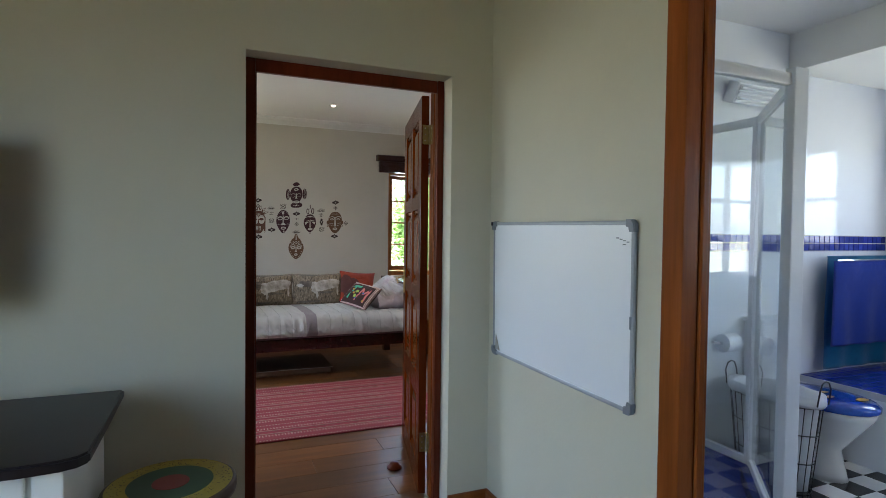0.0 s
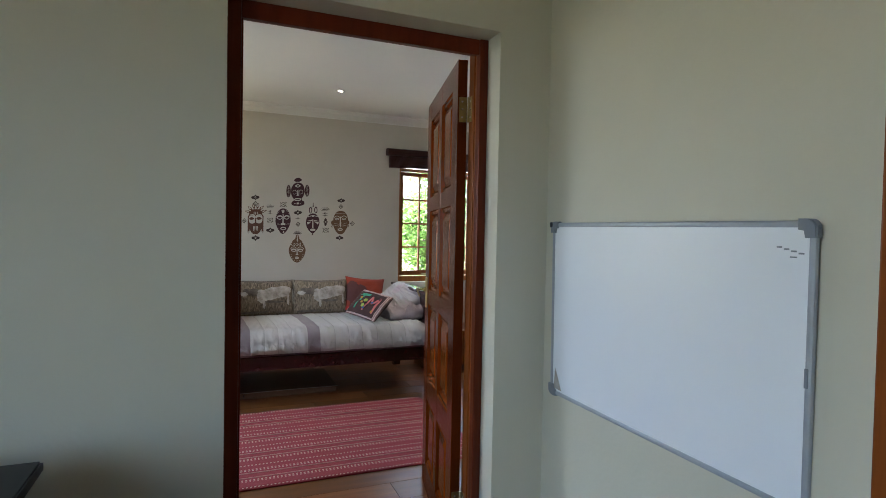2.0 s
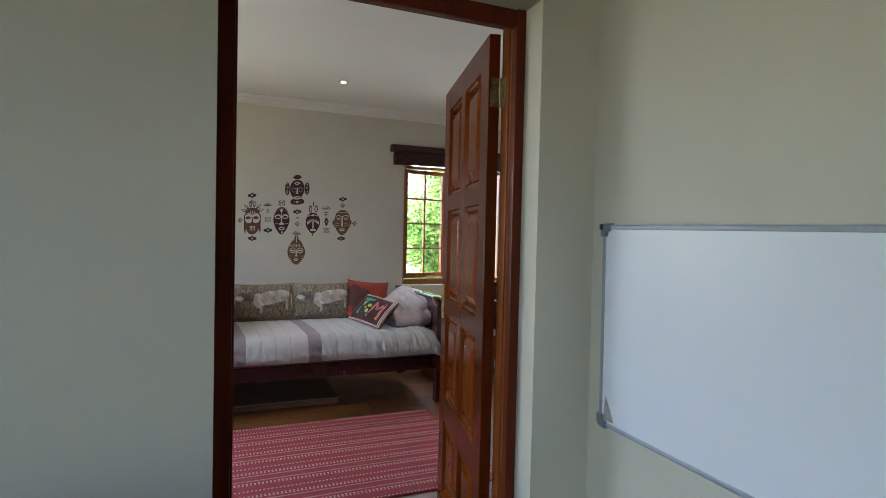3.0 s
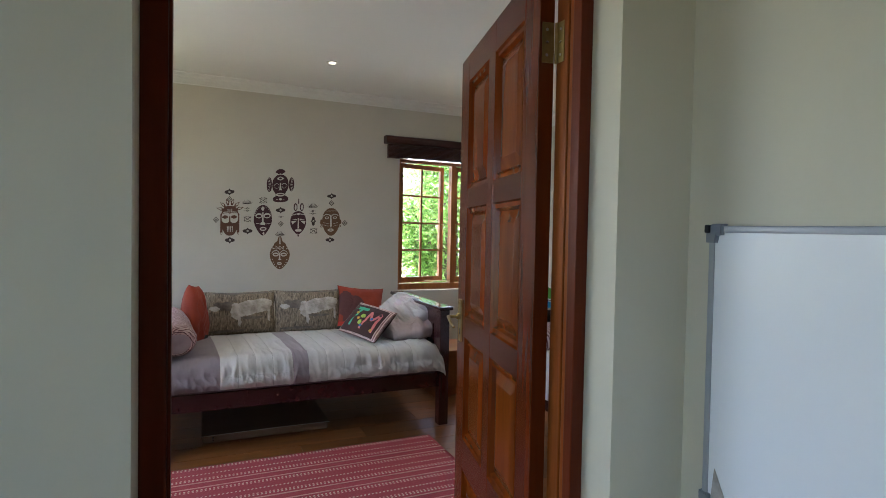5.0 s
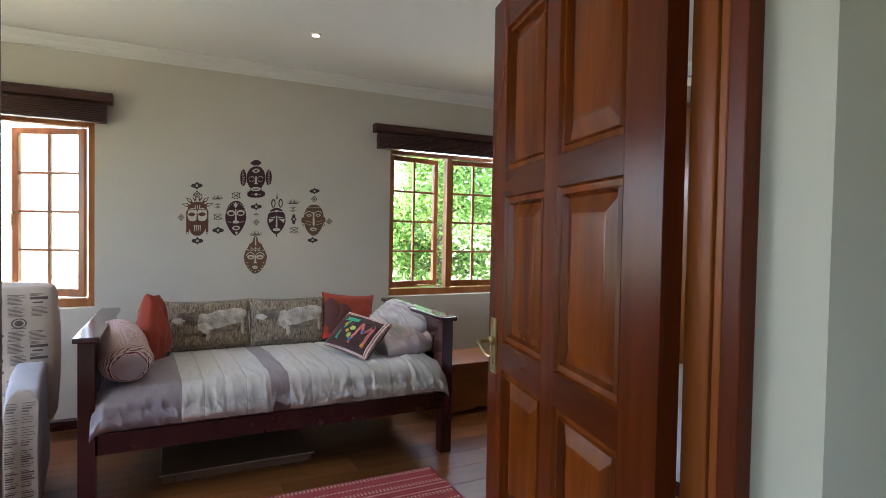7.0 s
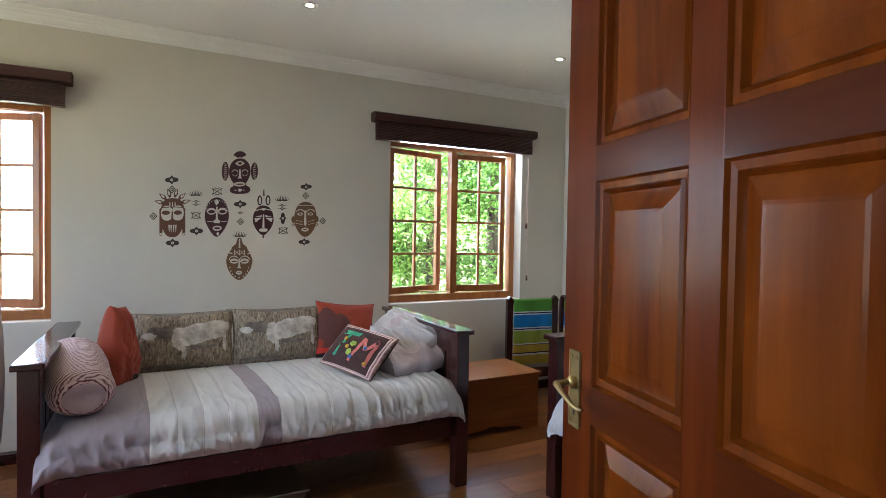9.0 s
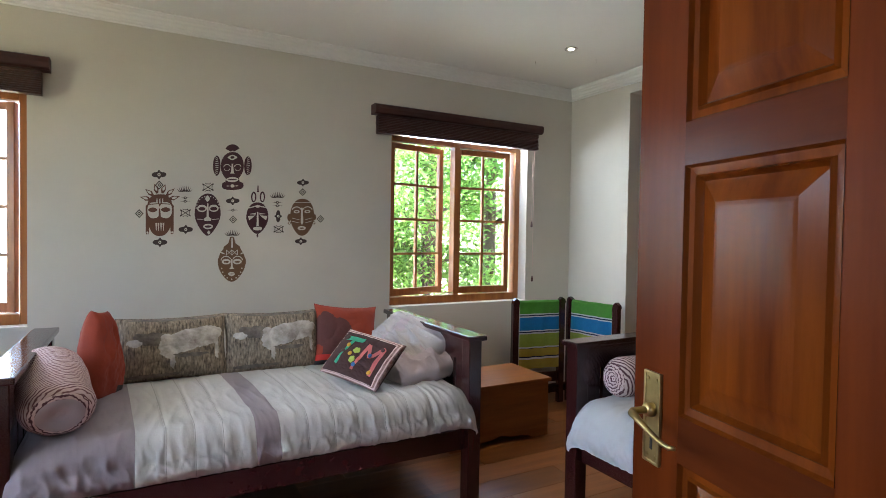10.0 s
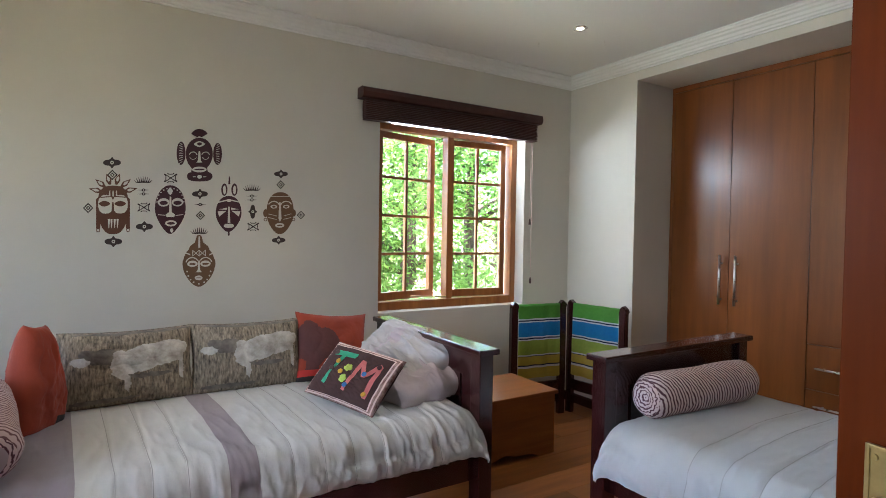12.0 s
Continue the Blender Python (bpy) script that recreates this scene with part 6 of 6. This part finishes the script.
def shower():
    t = thing("shower_enclosure", "five-sided glass shower enclosure with white aluminium profiles", "shower")
    base = [(2.02, 4.25), (2.74, 4.25), (3.29, 4.82), (3.29, 5.18), (2.02, 5.18)]
    bm = bmesh.new()
    inner = [(2.02, 4.34), (2.70, 4.34), (3.20, 4.86), (3.20, 5.18), (2.02, 5.18)]
    o0, o1 = [[bm.verts.new((x, y, z)) for x, y in base] for z in (0.0, 0.12)]
    i1, i0 = [[bm.verts.new((x, y, z)) for x, y in inner] for z in (0.12, 0.05)]
    for a, b in ((o0, o1), (o1, i1), (i1, i0)):
        for k in range(5):
            bm.faces.new((a[k], a[(k + 1) % 5], b[(k + 1) % 5], b[k]))
    bm.faces.new(i0)
    part("tray", bm, BLUETILE, t, "cobalt tiled shower tray and kerb")
    kerb = bmesh.new()
    for k in range(3):
        a, b, c, d = Vector(base[k]), Vector(base[k + 1]), Vector(inner[k + 1]), Vector(inner[k])
        n = max(3, int((b - a).length / 0.075))
        for q in range(n):
            s0, s1 = (q + 0.06) / n, (q + 0.94) / n
            p = [a.lerp(b, s0), a.lerp(b, s1), d.lerp(c, s1), d.lerp(c, s0)]
            mid = sum(p, Vector((0, 0))) / 4
            kerb.faces.new([kerb.verts.new((*(mid + (v - mid) * 0.92), 0.124)) for v in p])
    ob = part("kerb_tiles", kerb, BLUETILE, t)
    ob["kind"] = "stuff"
    part("tray_bed", box(2.03, 2.70, 4.36, 5.17, 0.051, 0.054), GROUT, t)
    tile_row("tray_tiles", t, 2.035, 2.695, 4.365, 5.165, 0.055, 0.05, lambda u, v, h: (u, v, 0.054 + h), BLUETILE)
    corner = [(2.02, 4.29), (2.715, 4.29), (3.25, 4.84), (3.25, 5.18)]
    for k, (a, b) in enumerate(zip(corner, corner[1:])):
        a, b = Vector((*a, 0)), Vector((*b, 0))
        L, ang = (b - a).length, math.degrees(math.atan2(b.y - a.y, b.x - a.x))
        m = pose(a.x, a.y, 0, 0, 0, ang)

        def put(name, bm, material, label=""):
            bm.transform(m)
            return part(name, bm, material, t, label)
        put("top_rail", box(0, L, -0.016, 0.016, 1.885, 1.93, 0.004), WHITEALU)
        put("bottom_rail", box(0, L, -0.016, 0.016, 0.125, 0.165, 0.004), WHITEALU)
        put("profile", box(0, 0.03, -0.018, 0.018, 0.125, 1.93, 0.004), WHITEALU)
        put("profile", box(L - 0.035, L, -0.018, 0.018, 0.125, 1.93, 0.004), WHITEALU)
        g = put("pane", box(0.03, L - 0.035, -0.003, 0.003, 0.165, 1.885), SHOWERGLASS, "clear shower glass")
        g.visible_shadow = False
        if k == 1:
            h = bmesh.new()
            add_tube(h, [(0.10, -0.02, 1.02), (0.10, -0.055, 1.02), (0.10, -0.055, 1.10), (0.10, -0.02, 1.10)], 0.011, 10)
            put("handle", h, CHROME, "chrome knob")
    # broad white jamb post at the near corner
    part("corner_post", box(2.676, 2.752, 4.258, 4.300, 0.12, 1.95, 0.006), WHITEALU, t)
    h = bmesh.new()
    add_tube(h, [(2.35, 5.18, 1.05), (2.35, 5.12, 1.05), (2.35, 5.12, 1.08)], 0.012, 10)
    part("tap", h, CHROME, t)


shower()


def basket(m, label):
    """An oval wire basket, longer along local y, with a cloth liner folded over the rim."""
    t = thing("laundry_basket", label, "laundry basket", m)
    sy = 1.85

    def ring(r, z, n=36, lift=0.0):
        return [(r * math.cos(2 * math.pi * k / n), r * sy * math.sin(2 * math.pi * k / n), z + lift * math.sin(k * 1.7)) for k in range(n + 1)]
    bm = lathe([(0.098, 0.010), (0.110, 0.20), (0.122, 0.49), (0.136, 0.512), (0.138, 0.47), (0.1335, 0.455), (0.130, 0.500), (0.116, 0.505), (0.105, 0.44)], 36)
    for v in bm.verts:
        v.co.y *= sy
        if v.co.z > 0.44:
            v.co.z += 0.010 * noise.noise((v.co.x * 14, v.co.y * 9, 3.0))
    part("liner", bm, WHITECOTTON, t, "white cotton liner folded over the rim", True)
    for k in range(26):
        a = 2 * math.pi * k / 26
        c, q = math.cos(a), math.sin(a) * sy
        part("wire", tube([(0.104 * c, 0.104 * q, 0.0), (0.130 * c, 0.130 * q, 0.46)], 0.0025, 5), BLACKPLASTIC, t)
    for r, z in ((0.105, 0.004), (0.112, 0.16), (0.122, 0.31), (0.131, 0.455)):
        part("hoop", tube(ring(r, z), 0.003, 5), BLACKPLASTIC, t)
    for q in (-1, 1):
        y = q * 0.137 * sy
        part("handle", tube([(-0.05, y * 0.96, 0.47), (-0.048, y, 0.55), (-0.03, y, 0.585), (0, y, 0.595), (0.03, y, 0.585), (0.048, y, 0.55), (0.05, y * 0.96, 0.47)], 0.004, 6), BLACKPLASTIC, t, "dark wire loop handle")


basket(pose(3.465, 4.875, 0, 0, 0, 5), "oval wire laundry basket with a white liner beside the toilet")


def toilet():
    t = thing("toilet", "white ceramic toilet with a printed blue lid", "toilet", pose(3.80, 4.885, 0))

    def oval_ring(bm, cx, rx, cy, ry, z, n=28):
        return [bm.verts.new((cx + rx * math.cos(2 * math.pi * k / n), cy + ry * math.sin(2 * math.pi * k / n), z)) for k in range(n)]
    bm = bmesh.new()
    rings = [oval_ring(bm, 0, r, c, ry, z) for r, c, ry, z in ((0.125, 0.02, 0.21, 0.0), (0.12, 0.02, 0.20, 0.03), (0.095, 0.02, 0.17, 0.16), (0.12, -0.02, 0.21, 0.26), (0.175, -0.05, 0.255, 0.36), (0.185, -0.05, 0.265, 0.395), (0.15, -0.05, 0.22, 0.398))]
    for a, b in zip(rings, rings[1:]):
        for k in range(28):
            bm.faces.new((a[k], a[(k + 1) % 28], b[(k + 1) % 28], b[k]))
    bm.faces.new(rings[0]), bm.faces.new(rings[-1])
    part("bowl", bm, CERAMIC, t, smooth=True)
    bm = bmesh.new()
    rings = [oval_ring(bm, 0, r, -0.05, ry, z) for r, ry, z in ((0.185, 0.27, 0.40), (0.195, 0.28, 0.41), (0.195, 0.28, 0.428), (0.18, 0.262, 0.445), (0.10, 0.16, 0.452))]
    for a, b in zip(rings, rings[1:]):
        for k in range(28):
            bm.faces.new((a[k], a[(k + 1) % 28], b[(k + 1) % 28], b[k]))
    bm.faces.new(rings[0]), bm.faces.new(rings[-1])
    part("lid", bm, BLUELID, t, "glossy blue lid with a sea print", True)
    bm = bmesh.new()
    for cx, cy, r in ((0.06, -0.22, 0.03), (-0.05, -0.12, 0.022), (0.02, -0.05, 0.018)):
        bmesh.ops.create_circle(bm, cap_ends=True, segments=14, radius=r, matrix=Matrix.Translation((cx, cy, 0.4535)) @ Matrix.Diagonal((1.4, 0.8, 1, 1)))
    part("lid_print", bm, BUTTONYELLOW, t, "yellow printed spots")["kind"] = "stuff"
    part("cistern", box(-0.20, 0.10, 0.16, 0.295, 0.40, 0.81, 0.02), CERAMIC, t, smooth=False)
    part("cistern_lid", box(-0.208, 0.108, 0.152, 0.297, 0.81, 0.838, 0.008), CERAMIC, t)


toilet()
t = thing("bath_surround", "cobalt-tiled bath surround with white side", "bath")
part("side_panel", box(4.12, 4.15, 3.4, 5.18, 0, 0.40), CERAMIC, t)
part("ledge", box(4.12, 4.99, 3.4, 5.18, 0.40, 0.440), GROUT, t)
tile_row("ledge_tiles", t, 4.125, 4.985, 3.4, 5.18, 0.0716, 0.0742, lambda u, v, h: (u, v, 0.440 + h), BLUETILE)
t = thing("towel_rail", "chrome towel rail on the bathroom wall", "towel rail")
part("bar", tube([(4.32, 5.10, 1.17), (4.98, 5.10, 1.17)], 0.009, 10), CHROME, t)
part("bracket", tube([(4.36, 5.184, 1.19), (4.36, 5.10, 1.17)], 0.008, 8), CHROME, t)
part("bracket", tube([(4.36, 5.184, 1.10), (4.36, 5.12, 1.10)], 0.008, 8), CHROME, t)


def hanging(name, x0, x1, y, top, bottom, material, label, sd):
    bm = bmesh.new()
    n, nx = 36, 24
    rows = []
    for j in range(n + 1):
        z = top - (top - bottom) * j / n
        rows.append([bm.verts.new((x0 + (x1 - x0) * i / nx, y + 0.008 * math.sin(i * 0.8 + sd) * (j / n) + 0.010 * noise.noise((i * 0.2, z * 3, sd)), z)) for i in range(nx + 1)])
    for j in range(n):
        for i in range(nx):
            bm.faces.new((rows[j][i], rows[j][i + 1], rows[j + 1][i + 1], rows[j + 1][i])).smooth = True
    bmesh.ops.solidify(bm, geom=bm.faces[:], thickness=0.012)
    solid(name, bm, material, label, "towel")


hanging("bath_towel", 4.25, 4.96, 5.115, 1.20, 0.475, TEALTOWEL, "turquoise bath towel hanging on the rail", 1.0)
hanging("bath_towel", 4.24, 4.96, 5.065, 1.17, 0.63, BLUETOWEL, "deep blue bath towel hanging over another", 2.0)
t = thing("toilet_roll_holder", "chrome toilet roll holder with a white paper roll", "toilet roll", pose(3.42, 5.13, 0.70))
part("roll", lathe([(0.015, -0.05), (0.052, -0.05), (0.052, 0.05), (0.015, 0.05)], 20, "x"), WHITECOTTON, t, smooth=False)
part("arm", tube([(-0.07, 0.052, 0.0), (-0.07, 0.0, 0.0), (0.06, 0.0, 0.0)], 0.008, 8), CHROME, t)
t = thing("bathroom_heater", "wall-mounted white infrared bathroom heater with bar elements", "heater", pose(3.585, 5.168, 2.155, 22, 0, 0))
part("housing", box(-0.20, 0.20, -0.075, 0.0, -0.06, 0.06, 0.01), WHITEALU, t)
part("reflector", box(-0.185, 0.185, -0.078, -0.0752, -0.048, 0.048), ALU, t, "polished metal reflector")
part("divider", box(-0.185, 0.185, -0.088, -0.0782, -0.006, 0.006, 0.002), WHITEALU, t)
for z in (-0.028, 0.028):
    part("element", tube([(-0.18, -0.086, z), (0.18, -0.086, z)], 0.008, 10), TILEWHITE, t, "white bar element")
t = thing("window_3", "white bathroom window with small panes", "window", kind="structure")
for k in range(4):
    y = 3.85 + k * 0.3233
    part("window_frame", box(5.02, 5.06, y, y + 0.03, 1.25, 2.0), WHITEALU, t)
for z in (1.25, 1.60, 1.97):
    part("window_frame", box(5.024, 5.056, 3.85, 4.85, z, z + 0.03), WHITEALU, t)
# crossed burglar bars before the panes
for k in range(-2, 5):
    for q in (-1, 1):
        y0 = 3.85 + k * 0.25
        y1 = y0 + 0.5
        c0, c1 = max(y0, 3.86), min(y1, 4.84)
        if c1 - c0 > 0.05:
            f0, f1 = (c0 - y0) / 0.5, (c1 - y0) / 0.5
            za, zb = (1.27 + 0.71 * f0, 1.27 + 0.71 * f1) if q > 0 else (1.98 - 0.71 * f0, 1.98 - 0.71 * f1)
            part("burglar_bar", tube([(5.012, c0, za), (5.012, c1, zb)], 0.004, 6), WHITEALU, t)
t = thing("window_4", "white bathroom window with rectangular panes", "window", kind="structure")
for x in (3.55, 3.84, 4.13, 4.42, 4.715):
    part("window_frame", box(x, x + 0.035, 2.54, 2.58, 1.0, 1.9), WHITEALU, t)
for z in (1.0, 1.28, 1.58, 1.865):
    part("window_frame", box(3.55, 4.75, 2.544, 2.576, z, z + 0.035), WHITEALU, t)


# ---- outdoors ----
solid("ground", box(-600, 600, -600, 600, -0.40, -0.30), GRASS, "dry green lawn round the house", "ground", kind="structure")


def tree(base, height, spread, leaves, seed, leafmat, label, low=0.25):
    t = thing("tree", label, "tree", Matrix.Translation(base), "garden trees")
    rnd = random.Random(seed)
    bm = bmesh.new()
    trunk = [(0, 0, 0), (0.06, 0.02, height * 0.2), (0.02, -0.05, height * 0.42), (0.12, 0.03, height * 0.66), (0.1, 0.0, height * 0.85)]
    add_tube(bm, trunk, [0.17, 0.14, 0.12, 0.08, 0.03], 10)
    tips = []
    for k in range(12):
        z = height * rnd.uniform(low, 0.8)
        a = rnd.uniform(0, 2 * math.pi)
        L = spread * rnd.uniform(0.5, 1.0)
        p0 = Vector((0.05, 0, z))
        p1 = p0 + Vector((math.cos(a) * L * 0.5, math.sin(a) * L * 0.5, L * 0.25))
        p2 = p0 + Vector((math.cos(a) * L, math.sin(a) * L, L * rnd.uniform(-0.1, 0.4)))
        add_tube(bm, [p0, p1, p2], [0.05, 0.03, 0.012], 7)
        tips += [p1, p2, p1.lerp(p2, 0.5)]
    part("trunk", bm, BARK, t, "rough brown bark", True)
    lb = bmesh.new()
    for k in range(leaves):
        c = tips[rnd.randrange(len(tips))]
        o = Vector((rnd.gauss(0, 1), rnd.gauss(0, 1), rnd.gauss(-0.25, 0.9))) * spread * 0.20
        p = c + o
        s = rnd.uniform(0.028, 0.058)
        q = Euler((rnd.uniform(-1.2, 1.2), rnd.uniform(-1.2, 1.2), rnd.uniform(0, 6.3))).to_matrix()
        vs = [lb.verts.new(p + q @ Vector(v)) for v in ((0, -s * 1.5, 0), (s * 0.5, -s * 0.2, s * 0.15), (0, s * 1.5, 0), (-s * 0.5, -s * 0.2, s * 0.15))]
        lb.faces.new(vs)
    part("crown", lb, leafmat, t, "loose bright green foliage")


tree((6.62, 14.0, -0.3), 5.2, 2.3, 11500, 11, LEAF, "garden tree with a rough trunk and bright green leaves", 0.3)
tree((5.25, 13.8, -0.3), 4.4, 1.25, 8200, 12, LEAF2, "leafy garden tree with yellow-green leaves", 0.2)
tree((9.2, 16.5, -0.3), 5.0, 2.2, 4200, 13, LEAF2, "tall garden tree behind the house", 0.15)
tree((6.6, 18.5, -0.3), 5.2, 2.0, 3400, 14, LEAF, "broad garden tree farther off", 0.1)


def bush(base, r, leaves, seed, label):
    t = thing("shrub", label, "shrub", Matrix.Translation(base), "garden shrubs")
    rnd = random.Random(seed)
    bm = bmesh.new()
    for k in range(7):
        a = k * 0.9
        add_tube(bm, [(0, 0, 0), (0.3 * r * math.cos(a), 0.3 * r * math.sin(a), 0.6 * r), (0.7 * r * math.cos(a), 0.7 * r * math.sin(a), 1.1 * r)], [0.025, 0.018, 0.008], 6)
    part("stems", bm, BARK, t)
    lb = bmesh.new()
    for k in range(leaves):
        d = Vector((rnd.gauss(0, 1), rnd.gauss(0, 1), abs(rnd.gauss(0, 1)))).normalized() * r * rnd.uniform(0.55, 1.15)
        s = rnd.uniform(0.025, 0.05)
        q = Euler((rnd.uniform(-1.2, 1.2), rnd.uniform(-1.2, 1.2), rnd.uniform(0, 6.3))).to_matrix()
        vs = [lb.verts.new(d + Vector((0, 0, 0.2 * r)) + q @ Vector(v)) for v in ((0, -s * 1.5, 0), (s * 0.5, 0, 0.01), (0, s * 1.5, 0), (-s * 0.5, 0, 0.01))]
        lb.faces.new(vs)
    part("crown", lb, LEAF, t)


bush((5.4, 14.6, -0.3), 0.8, 1600, 21, "low leafy green shrub below the window")
bush((7.6, 14.8, -0.3), 0.9, 1600, 22, "rounded leafy garden shrub")

t = thing("garden_fence", "low white slatted garden fence across the lawn", "fence")
for k in range(44):
    x = -4.6 + k * 0.12
    part("slat", box(x, x + 0.05, 14.0, 14.03, -0.3, 0.78, 0.004), FENCE, t)
for z in (0.05, 0.62):
    part("rail", box(-4.7, 0.75, 14.03, 14.07, z, z + 0.06, 0.004), FENCE, t)

# ---- floor pieces ----
rnd = random.Random(17)
plank_mesh = {}


def plank(length, w=0.188):
    key = round(length, 3), round(w, 4)
    if key not in plank_mesh:
        bm = box(0, length - 0.002, 0, w, -0.012, 0.0, 0.0012)
        plank_mesh[key] = finish(bm, "plank", FLOORWOOD)
    return plank_mesh[key]


row = 0
y = DOORY0 + 0.055
while y < WALLY - 0.01:
    w = min(0.188, WALLY - y - 0.001)
    x = LEFTX + (row * 0.43) % 1.2 - 1.2
    while x < 5.2:
        a, b = max(x, LEFTX), min(x + 1.2, 5.19)
        if b - a > 0.05:
            ob = new("plank", plank(round(b - a, 2), w))
            ob.location = (a, y, 0)
            ob.parent = bedroom_floor
        x += 1.2
    y += w + 0.0015
    row += 1

tile_mesh = {k: finish(box(0, 0.146, 0, 0.146, -0.004, 0.0, 0.0012), "tile", m) for k, m in ((0, BLACKTILE), (1, PALETILE))}
for i in range(14):
    for j in range(13):
        x, y = 2.05 + i * 0.15, 3.23 + j * 0.15
        if x > 4.0 or y > 5.05:
            continue
        ob = new("floor_tile", tile_mesh[(i + j) % 2])
        ob.location = (x, y, 0)
        ob.parent = bathfloor
